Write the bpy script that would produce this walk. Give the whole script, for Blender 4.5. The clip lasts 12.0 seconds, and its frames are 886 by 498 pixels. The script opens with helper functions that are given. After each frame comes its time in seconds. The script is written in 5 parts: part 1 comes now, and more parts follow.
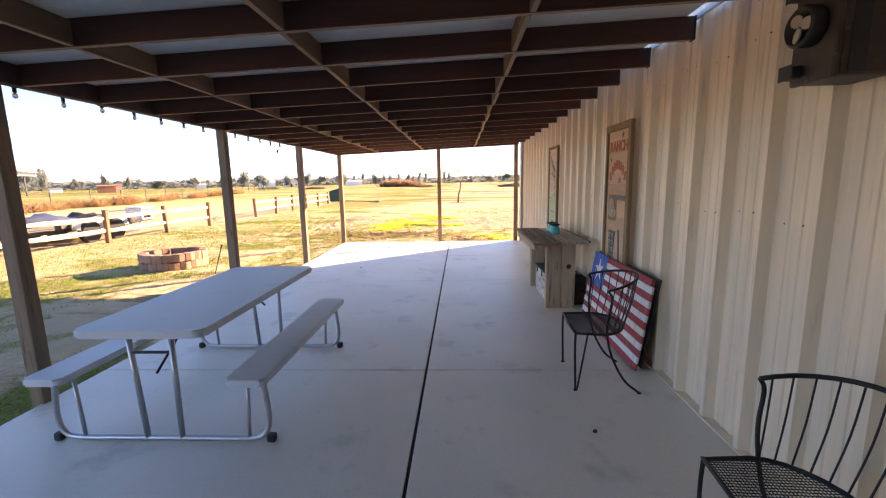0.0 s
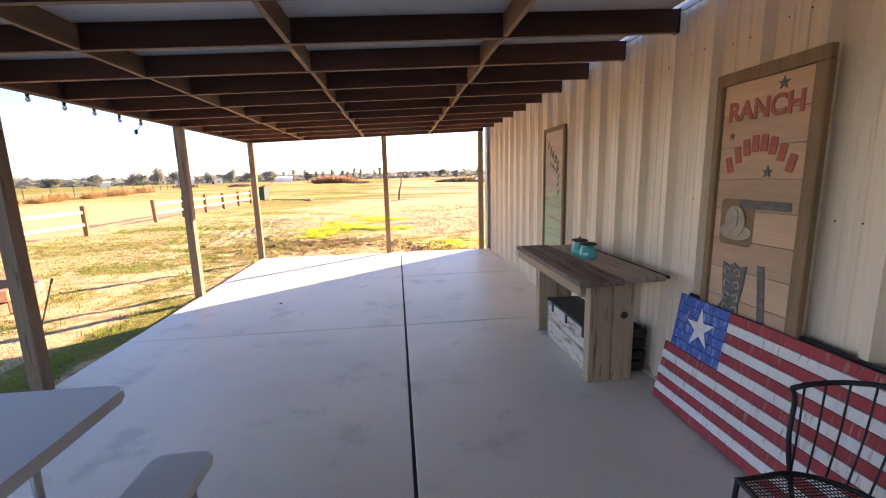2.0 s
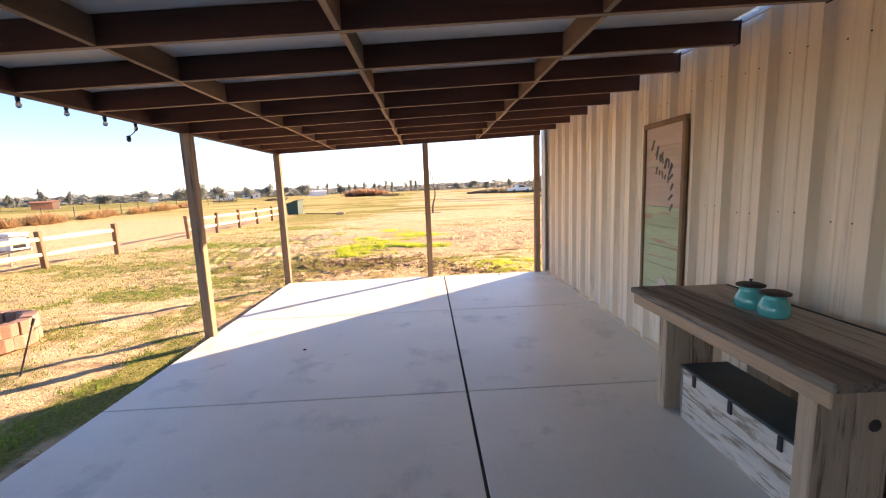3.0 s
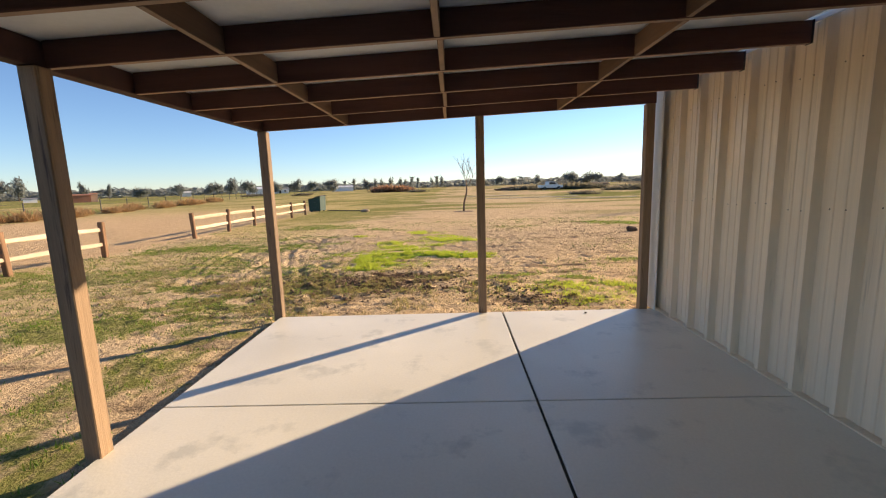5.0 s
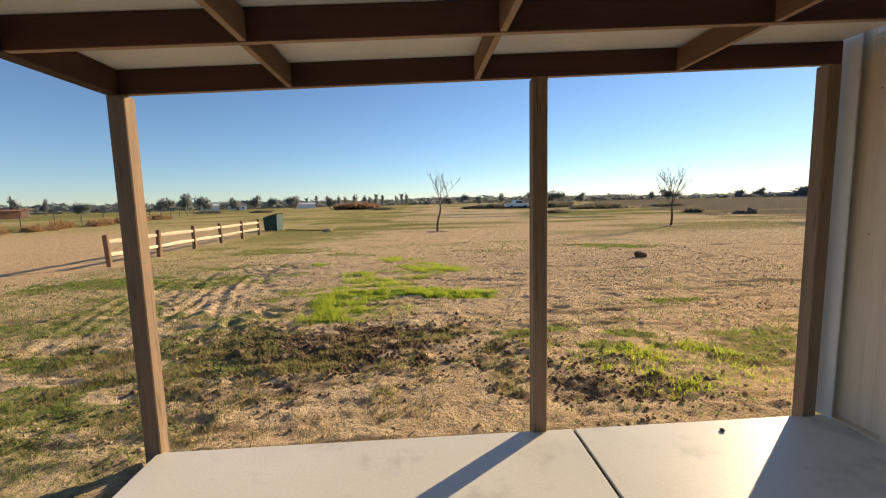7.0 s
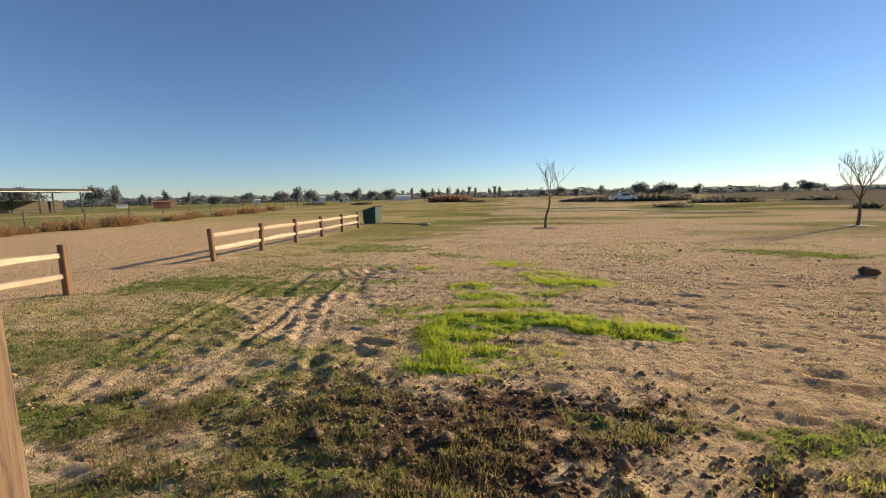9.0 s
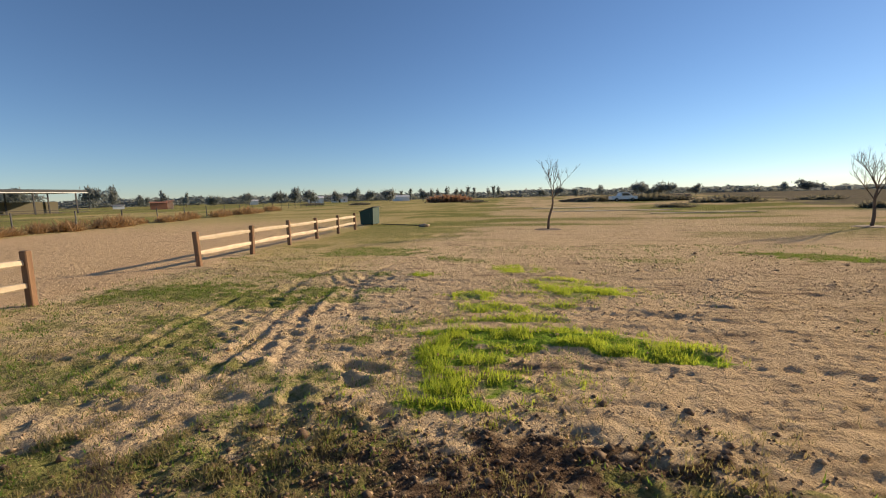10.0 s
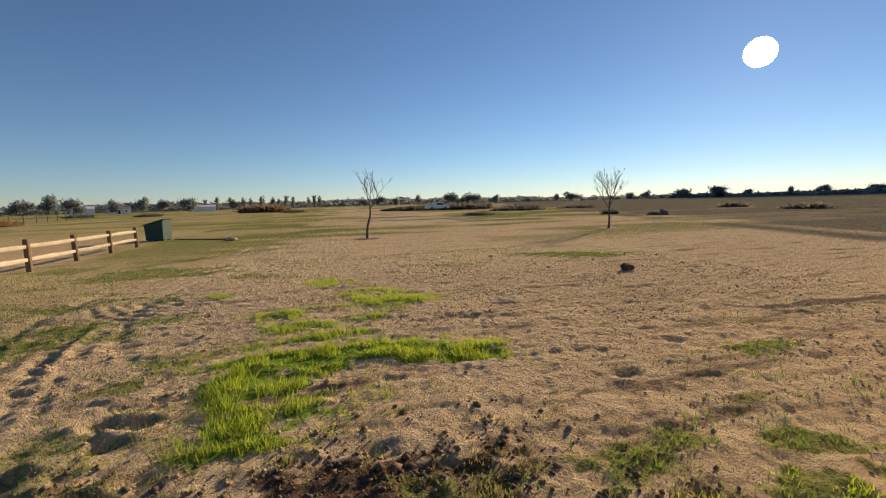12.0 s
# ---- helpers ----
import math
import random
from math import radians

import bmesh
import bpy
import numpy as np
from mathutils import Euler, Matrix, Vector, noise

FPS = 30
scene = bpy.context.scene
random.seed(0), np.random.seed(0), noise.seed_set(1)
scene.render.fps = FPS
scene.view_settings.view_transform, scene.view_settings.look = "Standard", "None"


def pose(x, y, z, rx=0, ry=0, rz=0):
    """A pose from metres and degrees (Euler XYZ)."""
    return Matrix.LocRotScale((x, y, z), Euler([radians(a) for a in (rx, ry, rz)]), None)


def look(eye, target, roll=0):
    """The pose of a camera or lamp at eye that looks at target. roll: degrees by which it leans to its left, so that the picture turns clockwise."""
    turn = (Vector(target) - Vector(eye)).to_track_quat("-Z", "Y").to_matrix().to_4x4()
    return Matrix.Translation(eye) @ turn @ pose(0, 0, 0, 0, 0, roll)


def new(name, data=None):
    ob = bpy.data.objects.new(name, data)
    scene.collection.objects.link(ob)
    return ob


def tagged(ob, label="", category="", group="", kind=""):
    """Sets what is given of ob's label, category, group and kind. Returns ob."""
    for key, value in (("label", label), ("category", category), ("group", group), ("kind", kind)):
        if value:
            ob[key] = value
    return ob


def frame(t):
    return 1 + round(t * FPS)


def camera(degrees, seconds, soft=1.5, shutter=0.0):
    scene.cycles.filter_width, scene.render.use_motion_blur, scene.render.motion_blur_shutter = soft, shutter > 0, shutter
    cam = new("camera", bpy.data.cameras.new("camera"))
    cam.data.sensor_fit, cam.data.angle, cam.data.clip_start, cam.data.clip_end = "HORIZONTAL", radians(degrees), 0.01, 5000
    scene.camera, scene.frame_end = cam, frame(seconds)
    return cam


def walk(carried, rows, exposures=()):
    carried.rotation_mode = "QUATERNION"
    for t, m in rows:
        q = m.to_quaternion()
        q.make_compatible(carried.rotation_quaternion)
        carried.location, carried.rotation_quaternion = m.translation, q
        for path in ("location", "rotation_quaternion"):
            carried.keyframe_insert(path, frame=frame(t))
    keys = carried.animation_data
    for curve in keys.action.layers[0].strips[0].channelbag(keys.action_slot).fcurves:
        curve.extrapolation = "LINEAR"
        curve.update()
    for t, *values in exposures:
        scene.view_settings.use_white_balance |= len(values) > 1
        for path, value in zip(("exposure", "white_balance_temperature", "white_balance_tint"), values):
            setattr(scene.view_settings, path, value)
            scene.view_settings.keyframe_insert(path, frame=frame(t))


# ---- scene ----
cam = camera(93.5, 12.0, soft=1.15)
PATH = [
    (0, (-0.062, -0.475, 1.508), (-0.149, 1.497, 1.188), -1.1),
    (0.5, (-0.068, 0.029, 1.485), (-0.059, 1.994, 1.114), -0.4),
    (1, (-0.148, 0.551, 1.519), (0.01, 2.505, 1.121), -2.2),
    (1.5, (-0.245, 1.104, 1.52), (-0.133, 3.063, 1.131), -2.2),
    (2, (-0.386, 1.655, 1.514), (-0.177, 3.613, 1.167), -1.5),
    (2.5, (-0.462, 2.243, 1.524), (-0.366, 4.223, 1.257), -1.7),
    (2.7, (-0.508, 2.484, 1.521), (-0.482, 4.464, 1.235), -2.4),
    (3, (-0.597, 2.832, 1.53), (-0.531, 4.809, 1.242), -2.3),
    (3.5, (-0.686, 3.409, 1.539), (-0.701, 5.397, 1.319), -1.3),
    (3.7, (-0.727, 3.632, 1.562), (-0.842, 5.619, 1.372), -1.8),
    (5.3, (-0.962, 5.526, 1.524), (-0.987, 7.502, 1.212), -2.25),
    (5.5, (-0.992, 5.755, 1.534), (-1.0, 7.732, 1.228), -2.45),
    (6, (-1.09, 6.353, 1.55), (-1.042, 8.335, 1.292), -0.95),
    (6.5, (-1.23, 6.894, 1.548), (-1.122, 8.879, 1.319), -1.35),
    (6.7, (-1.285, 7.107, 1.533), (-1.163, 9.091, 1.313), -1.4),
    (8.3, (-1.79, 8.843, 1.613), (-1.81, 10.83, 1.38), -1.2),
    (8.5, (-1.869, 9.02, 1.588), (-1.953, 11.005, 1.356), -1.3),
    (9, (-2.036, 9.467, 1.576), (-2.348, 11.427, 1.329), -1.3),
    (9.5, (-2.11, 9.879, 1.546), (-2.605, 11.8, 1.291), -1.2),
    (10, (-2.183, 10.139, 1.583), (-2.489, 12.1, 1.337), -1.4),
    (10.5, (-2.072, 10.257, 1.576), (-2.046, 12.242, 1.338), -1.0),
    (11, (-1.969, 10.252, 1.577), (-1.669, 12.217, 1.351), -0.9),
    (11.5, (-1.952, 10.215, 1.604), (-1.488, 12.148, 1.381), -1.1),
    (12, (-1.927, 10.227, 1.609), (-1.413, 12.147, 1.386), -1.5),
]
walk(cam, [(t, look(eye, target, roll)) for t, eye, target, roll in PATH],
     exposures=[(0.0, 2.57, 7650, 32), (1.5, 2.52, 7700, 32), (3.0, 2.22, 7550, 31), (3.7, 1.8, 7350, 28), (5.3, 1.0, 6850, 15), (6.7, 0.78, 6900, 13), (8.3, 0.56, 6700, 13), (9.5, 0.52, 6700, 13), (12.0, 0.25, 6850, 13)])

# ---- sky and sun ----
SUN_AZ, SUN_EL = radians(51.2), radians(17.0)
SUN_DIR = Vector((math.sin(SUN_AZ) * math.cos(SUN_EL), math.cos(SUN_AZ) * math.cos(SUN_EL), math.sin(SUN_EL)))
world = bpy.data.worlds.new("sky")
scene.world = world
world.use_nodes = True
wn = world.node_tree.nodes
sky = wn.new("ShaderNodeTexSky")
sky.sky_type = "NISHITA"
sky.sun_disc = False
sky.sun_elevation = SUN_EL
sky.sun_rotation = SUN_AZ
sky.altitude = 1200
sky.air_density, sky.dust_density, sky.ozone_density = 1.0, 0.06, 4.5
wn["Background"].inputs["Strength"].default_value = 0.088
world.node_tree.links.new(sky.outputs["Color"], wn["Background"].inputs["Color"])
sun_data = bpy.data.lights.new("sun", "SUN")
sun_data.energy, sun_data.angle, sun_data.color = 5.0, radians(0.53), (1.0, 0.80, 0.53)
sun = new("sun", sun_data)
sun.matrix_world = look(SUN_DIR * 60, (0, 0, 0))

# ---- small helpers ----


def mesh_of(bm, name):
    me = bpy.data.meshes.new(name)
    bm.normal_update()
    bm.to_mesh(me)
    bm.free()
    return me


def part(name, bm, material, parent=None, label="", smooth=False):
    """Links a bmesh (or a mesh) as one mesh object under a thing or a part."""
    me = bm if isinstance(bm, bpy.types.Mesh) else mesh_of(bm, name)
    if material is not None and not me.materials:
        me.materials.append(material)
    if smooth:
        me.polygons.foreach_set("use_smooth", [True] * len(me.polygons))
    ob = new(name, me)
    if parent is not None:
        ob.parent = parent
    if label:
        ob["label"] = label
    return ob


def thing(name, m, label, category, group="", kind=""):
    ob = new(name)
    ob.empty_display_size = 0.1
    ob.matrix_world = m
    return tagged(ob, label, category, group, kind)


def box(x0, x1, y0, y1, z0, z1, bevel=0.0, bm=None, segments=1):
    own = bmesh.new()
    bmesh.ops.create_cube(own, size=1)
    bmesh.ops.scale(own, vec=(x1 - x0, y1 - y0, z1 - z0), verts=own.verts)
    bmesh.ops.translate(own, vec=((x0 + x1) / 2, (y0 + y1) / 2, (z0 + z1) / 2), verts=own.verts)
    if bevel:
        bmesh.ops.bevel(own, geom=own.edges[:], offset=bevel, segments=segments, affect="EDGES", profile=0.6)
    if bm is None:
        return own
    merge(bm, own)
    return bm


def merge(bm, other):
    me = bpy.data.meshes.new("tmp")
    other.to_mesh(me)
    other.free()
    bm.from_mesh(me)
    bpy.data.meshes.remove(me)


def tube(points, r, sides=8, bm=None, caps=True, r_end=None):
    """A round bar along a line of points."""
    own = bm if bm is not None else bmesh.new()
    pts = [Vector(p) for p in points]
    rings, ref = [], None
    for i, p in enumerate(pts):
        d = (pts[min(i + 1, len(pts) - 1)] - pts[max(i - 1, 0)]).normalized()
        if ref is None:
            ref = d.cross(Vector((0, 0, 1)) if abs(d.z) < 0.9 else Vector((1, 0, 0))).normalized()
        else:
            ref = (ref - d * ref.dot(d)).normalized()
        side = d.cross(ref)
        rr = r if r_end is None else r + (r_end - r) * i / (len(pts) - 1)
        rings.append([own.verts.new(p + (ref * math.cos(a) + side * math.sin(a)) * rr)
                      for a in [2 * math.pi * k / sides for k in range(sides)]])
    for a, b in zip(rings, rings[1:]):
        for k in range(sides):
            own.faces.new((a[k], a[(k + 1) % sides], b[(k + 1) % sides], b[k]))
    if caps:
        own.faces.new(rings[0][::-1])
        own.faces.new(rings[-1])
    return own


def curve_points(points, n=6):
    """A smooth line through the points."""
    p = [Vector(q) for q in points]
    p = [p[0] * 2 - p[1]] + p + [p[-1] * 2 - p[-2]]
    out = []
    for i in range(1, len(p) - 2):
        for k in range(n):
            t = k / n
            a, b, c, d = p[i - 1:i + 3]
            out.append(0.5 * ((2 * b) + (c - a) * t + (2 * a - 5 * b + 4 * c - d) * t * t + (3 * b - a - 3 * c + d) * t ** 3))
    return out + [p[-2]]


def lathe(profile, sides=24, bm=None):
    """A turned body from (radius, height) pairs."""
    own = bm if bm is not None else bmesh.new()
    rings = [[own.verts.new((r * math.cos(2 * math.pi * k / sides), r * math.sin(2 * math.pi * k / sides), z)) for k in range(sides)]
             for r, z in profile]
    for a, b in zip(rings, rings[1:]):
        for k in range(sides):
            own.faces.new((a[k], a[(k + 1) % sides], b[(k + 1) % sides], b[k]))
    own.faces.new(rings[0][::-1])
    own.faces.new(rings[-1])
    return own


def plate(outline, z0, z1, bm=None):
    """A flat shape of an outline (x, y), from z0 to z1."""
    own = bm if bm is not None else bmesh.new()
    a = [own.verts.new((x, y, z0)) for x, y in outline]
    b = [own.verts.new((x, y, z1)) for x, y in outline]
    own.faces.new(a[::-1])
    own.faces.new(b)
    n = len(a)
    for k in range(n):
        own.faces.new((a[k], a[(k + 1) % n], b[(k + 1) % n], b[k]))
    return own


def rounded(w, h, r, n=5):
    """Outline of a rectangle w by h about the origin, with round corners."""
    out = []
    for cx, cy, a0 in ((w / 2 - r, h / 2 - r, 0), (-w / 2 + r, h / 2 - r, 90), (-w / 2 + r, -h / 2 + r, 180), (w / 2 - r, -h / 2 + r, 270)):
        for k in range(n + 1):
            a = radians(a0 + 90 * k / n)
            out.append((cx + r * math.cos(a), cy + r * math.sin(a)))
    return out


def star(r, turn=90, inner=0.4):
    return [((r if k % 2 == 0 else r * inner) * math.cos(radians(turn + 36 * k)),
             (r if k % 2 == 0 else r * inner) * math.sin(radians(turn + 36 * k))) for k in range(10)]


# value noise for the ground, as arrays
_lattice = np.random.RandomState(7).rand(256, 256)


def vnoise(x, y):
    xi, yi = np.floor(x).astype(int), np.floor(y).astype(int)
    fx, fy = x - xi, y - yi
    fx, fy = fx * fx * (3 - 2 * fx), fy * fy * (3 - 2 * fy)
    a, b = _lattice[xi % 256, yi % 256], _lattice[(xi + 1) % 256, yi % 256]
    c, d = _lattice[xi % 256, (yi + 1) % 256], _lattice[(xi + 1) % 256, (yi + 1) % 256]
    return (a * (1 - fx) + b * fx) * (1 - fy) + (c * (1 - fx) + d * fx) * fy


def fbm(x, y, octaves=4):
    total, amp, norm = 0, 1.0, 0
    for k in range(octaves):
        total = total + amp * vnoise(x * 2 ** k + 17.3 * k, y * 2 ** k + 5.1 * k)
        norm += amp
        amp *= 0.55
    return total / norm


# ---- materials ----


def material(name, color, rough=0.7, metal=0.0, vary=0.25, scale=6.0, grain=40.0, stretch=(1, 1, 1), bump=0.15, bump_scale=None,
             second=None, second_amount=0.5, per_object=0.0, coord="Object", spec=0.4, bump_distance=0.01):
    """Surface with two scales of colour change, an optional second colour in patches, and fine relief."""
    m = bpy.data.materials.new(name)
    m.use_nodes = True
    nt = m.node_tree
    n, link = nt.nodes, nt.links.new
    bsdf = n["Principled BSDF"]
    bsdf.inputs["Roughness"].default_value = rough
    bsdf.inputs["Metallic"].default_value = metal
    bsdf.inputs["Specular IOR Level"].default_value = spec
    tc = n.new("ShaderNodeTexCoord")
    mp = n.new("ShaderNodeMapping")
    mp.inputs["Scale"].default_value = stretch
    link(tc.outputs[coord], mp.inputs["Vector"])
    vec = mp.outputs["Vector"]
    if per_object:
        info = n.new("ShaderNodeObjectInfo")
        off = n.new("ShaderNodeVectorMath")
        off.operation = "MULTIPLY_ADD"
        comb = n.new("ShaderNodeCombineXYZ")
        for k in range(3):
            link(info.outputs["Random"], comb.inputs[k])
        link(comb.outputs[0], off.inputs[0])
        off.inputs[1].default_value = (37, 53, 71)
        link(vec, off.inputs[2])
        vec = off.outputs[0]
    big = n.new("ShaderNodeTexNoise")
    big.inputs["Scale"].default_value, big.inputs["Detail"].default_value = scale, 4
    fine = n.new("ShaderNodeTexNoise")
    fine.inputs["Scale"].default_value, fine.inputs["Detail"].default_value = grain, 5
    link(vec, big.inputs["Vector"])
    link(vec, fine.inputs["Vector"])
    dark = [c * (1 - vary) for c in color]
    lite = [min(1, c * (1 + vary)) for c in color]
    mix = n.new("ShaderNodeMix")
    mix.data_type = "RGBA"
    mix.inputs["A"].default_value, mix.inputs["B"].default_value = (*dark, 1), (*lite, 1)
    add = n.new("ShaderNodeMath")
    add.operation = "MULTIPLY_ADD"
    link(fine.outputs["Fac"], add.inputs[0])
    add.inputs[1].default_value = 0.6
    half = n.new("ShaderNodeMath")
    half.operation = "MULTIPLY_ADD"
    link(big.outputs["Fac"], half.inputs[0])
    half.inputs[1].default_value, half.inputs[2].default_value = 1.3, -0.45
    link(half.outputs[0], add.inputs[2])
    link(add.outputs[0], mix.inputs["Factor"])
    col = mix.outputs["Result"]
    if second:
        ramp = n.new("ShaderNodeMapRange")
        lo = 0.62 - 0.25 * second_amount
        ramp.inputs["From Min"].default_value, ramp.inputs["From Max"].default_value = lo, lo + 0.1
        worn = n.new("ShaderNodeTexNoise")
        worn.inputs["Scale"].default_value, worn.inputs["Detail"].default_value = scale * 2.3, 7
        worn.inputs["Roughness"].default_value = 0.65
        link(vec, worn.inputs["Vector"])
        link(worn.outputs["Fac"], ramp.inputs["Value"])
        mix2 = n.new("ShaderNodeMix")
        mix2.data_type = "RGBA"
        link(ramp.outputs[0], mix2.inputs["Factor"])
        link(col, mix2.inputs["A"])
        mix2.inputs["B"].default_value = (*second, 1)
        col = mix2.outputs["Result"]
    if per_object:
        hsv = n.new("ShaderNodeHueSaturation")
        val = n.new("ShaderNodeMapRange")
        val.inputs["To Min"].default_value, val.inputs["To Max"].default_value = 1 - per_object, 1 + per_object
        link(info.outputs["Random"], val.inputs["Value"])
        link(val.outputs[0], hsv.inputs["Value"])
        link(col, hsv.inputs["Color"])
        col = hsv.outputs["Color"]
    link(col, bsdf.inputs["Base Color"])
    if bump:
        bp = n.new("ShaderNodeBump")
        bp.inputs["Strength"].default_value, bp.inputs["Distance"].default_value = bump, bump_distance
        if bump_scale:
            bn = n.new("ShaderNodeTexNoise")
            bn.inputs["Scale"].default_value, bn.inputs["Detail"].default_value = bump_scale, 6
            link(vec, bn.inputs["Vector"])
            link(bn.outputs["Fac"], bp.inputs["Height"])
        else:
            link(fine.outputs["Fac"], bp.inputs["Height"])
        link(bp.outputs["Normal"], bsdf.inputs["Normal"])
    return m


CONCRETE = material("concrete", (0.72, 0.69, 0.60), rough=0.42, vary=0.15, scale=0.9, grain=55, bump=0.08, second=(0.57, 0.555, 0.485), second_amount=0.25, spec=0.6)
SIDING = material("painted_steel_siding", (0.80, 0.67, 0.51), rough=0.34, vary=0.15, scale=1.8, grain=14, stretch=(1, 6, 0.22), bump=0.03, per_object=0.05, second=(0.60, 0.50, 0.39), second_amount=0.12, spec=0.5)
TRIM_WHITE = material("white_metal_trim", (0.78, 0.78, 0.76), rough=0.4, vary=0.06, bump=0.03)
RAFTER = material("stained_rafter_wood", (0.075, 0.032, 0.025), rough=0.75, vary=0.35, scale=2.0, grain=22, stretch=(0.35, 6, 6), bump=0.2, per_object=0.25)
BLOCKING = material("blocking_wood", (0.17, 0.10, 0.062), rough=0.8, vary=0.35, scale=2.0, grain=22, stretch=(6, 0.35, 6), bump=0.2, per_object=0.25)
# paler copy of the rafter wood: floor bounce light painted on board undersides
LIT_UNDERSIDE = material("floor_lit_board_underside", (0.34, 0.235, 0.165), rough=0.85, vary=0.3, scale=3.0, grain=25, bump=0.2, per_object=0.15)
DECK = material("roof_sheet", (0.74, 0.75, 0.75), rough=0.55, vary=0.12, scale=1.2, grain=30, bump=0.04)
POST = material("weathered_post_wood", (0.24, 0.165, 0.105), rough=0.85, vary=0.4, scale=3.0, grain=30, stretch=(5, 5, 0.3), bump=0.3, per_object=0.12, second=(0.09, 0.06, 0.045), second_amount=0.2)
FENCE_WOOD = material("fence_wood", (0.55, 0.44, 0.31), rough=0.85, vary=0.3, scale=3.0, grain=25, stretch=(1, 1, 1), bump=0.35, per_object=0.15)
FENCE_POST = material("fence_post_wood", (0.20, 0.115, 0.065), rough=0.9, vary=0.4, scale=3.0, grain=25, stretch=(4, 4, 0.4), bump=0.35, per_object=0.15)
RAW_WOOD = material("raw_timber", (0.48, 0.355, 0.24), rough=0.8, vary=0.3, scale=2.5, grain=22, stretch=(5, 5, 0.35), bump=0.3, per_object=0.12, second=(0.22, 0.14, 0.09), second_amount=0.25)
TABLE_WOOD = material("console_front_board", (0.22, 0.175, 0.135), rough=0.8, vary=0.45, scale=3.0, grain=24, stretch=(6, 0.3, 6), bump=0.35, second=(0.10, 0.075, 0.058), second_amount=0.45)
TABLE_WOOD_2 = material("console_rear_board", (0.43, 0.36, 0.285), rough=0.8, vary=0.3, scale=3.0, grain=24, stretch=(6, 0.3, 6), bump=0.35, second=(0.24, 0.19, 0.14), second_amount=0.35)
APRON_WOOD = material("console_apron_wood", (0.40, 0.28, 0.18), rough=0.8, vary=0.3, scale=3.0, grain=24, stretch=(6, 0.3, 6), bump=0.3)
SIGN_WOOD = material("sign_board_wood", (0.56, 0.365, 0.235), rough=0.75, vary=0.25, scale=2.5, grain=18, stretch=(4, 0.4, 4), bump=0.25, per_object=0.12)
SIGN_FADED = material("faded_pink_board", (0.58, 0.43, 0.34), rough=0.8, vary=0.2, scale=2.5, grain=18, stretch=(4, 0.4, 4), bump=0.2, second=(0.42, 0.47, 0.31), second_amount=0.25, per_object=0.08)
SIGN_FRAME = material("sign_frame_wood", (0.26, 0.165, 0.095), rough=0.8, vary=0.35, scale=3.0, grain=24, stretch=(4, 4, 0.4), bump=0.3)
PLASTIC = material("grey_plastic", (0.62, 0.655, 0.68), rough=0.45, vary=0.05, scale=2.0, grain=120, bump=0.12, second=(0.55, 0.575, 0.585), second_amount=0.1)
STEEL = material("grey_steel_tube", (0.45, 0.46, 0.47), rough=0.35, metal=0.7, vary=0.15, bump=0.03)
BLACK_IRON = material("black_iron", (0.022, 0.021, 0.022), rough=0.5, metal=0.3, vary=0.4, scale=20, bump=0.1)
BLACK_PLASTIC = material("black_plastic", (0.018, 0.017, 0.018), rough=0.5, vary=0.3, bump=0.05)
RED_PAINT = material("worn_red_paint", (0.40, 0.055, 0.065), rough=0.7, vary=0.25, scale=4, grain=30, stretch=(6, 0.6, 6), bump=0.3, second=(0.42, 0.22, 0.18), second_amount=0.2, per_object=0.08)
WHITE_PAINT = material("worn_white_paint", (0.76, 0.74, 0.71), rough=0.7, vary=0.1, scale=4, grain=30, stretch=(6, 0.6, 6), bump=0.3, second=(0.50, 0.36, 0.34), second_amount=0.2, per_object=0.05)
BLUE_PAINT = material("worn_blue_paint", (0.055, 0.13, 0.42), rough=0.7, vary=0.3, scale=5, grain=30, stretch=(4, 0.8, 4), bump=0.3, second=(0.22, 0.33, 0.58), second_amount=0.45, per_object=0.05)
SIGN_RED = material("faded_red_lettering", (0.42, 0.12, 0.085), rough=0.75, vary=0.25, scale=14, bump=0.1)
SIGN_DARK = material("grey_carving", (0.15, 0.14, 0.125), rough=0.8, vary=0.4, scale=30, bump=0.3)
SIGN_PALE = material("pale_carving", (0.42, 0.34, 0.25), rough=0.8, vary=0.25, scale=14, bump=0.2)
SIGN_GREEN = material("green_washed_wood", (0.42, 0.50, 0.31), rough=0.8, vary=0.25, scale=2.0, grain=18, stretch=(4, 0.4, 4), bump=0.2, second=(0.46, 0.30, 0.20), second_amount=0.3)
TEAL = material("turquoise_glaze", (0.05, 0.42, 0.40), rough=0.18, vary=0.3, scale=9, grain=20, bump=0.03, spec=0.6)
SPEAKER_BROWN = material("dusty_brown_plastic", (0.06, 0.045, 0.04), rough=0.5, vary=0.35, scale=9, bump=0.08, second=(0.13, 0.10, 0.085), second_amount=0.15)
RUST_LID = material("dark_rusty_lid", (0.045, 0.032, 0.027), rough=0.6, vary=0.4, scale=18, bump=0.15)
CHEST_PAINT = material("peeling_chest_paint", (0.60, 0.55, 0.47), rough=0.8, vary=0.25, scale=4, grain=30, stretch=(1, 0.4, 2.5), bump=0.4, second=(0.30, 0.23, 0.16), second_amount=0.45)
CHEST_LID = material("dark_green_lid", (0.035, 0.05, 0.05), rough=0.55, vary=0.35, scale=8, bump=0.2)
DARK_BASKET = material("dark_crate", (0.055, 0.038, 0.028), rough=0.8, vary=0.4, scale=12, bump=0.3)
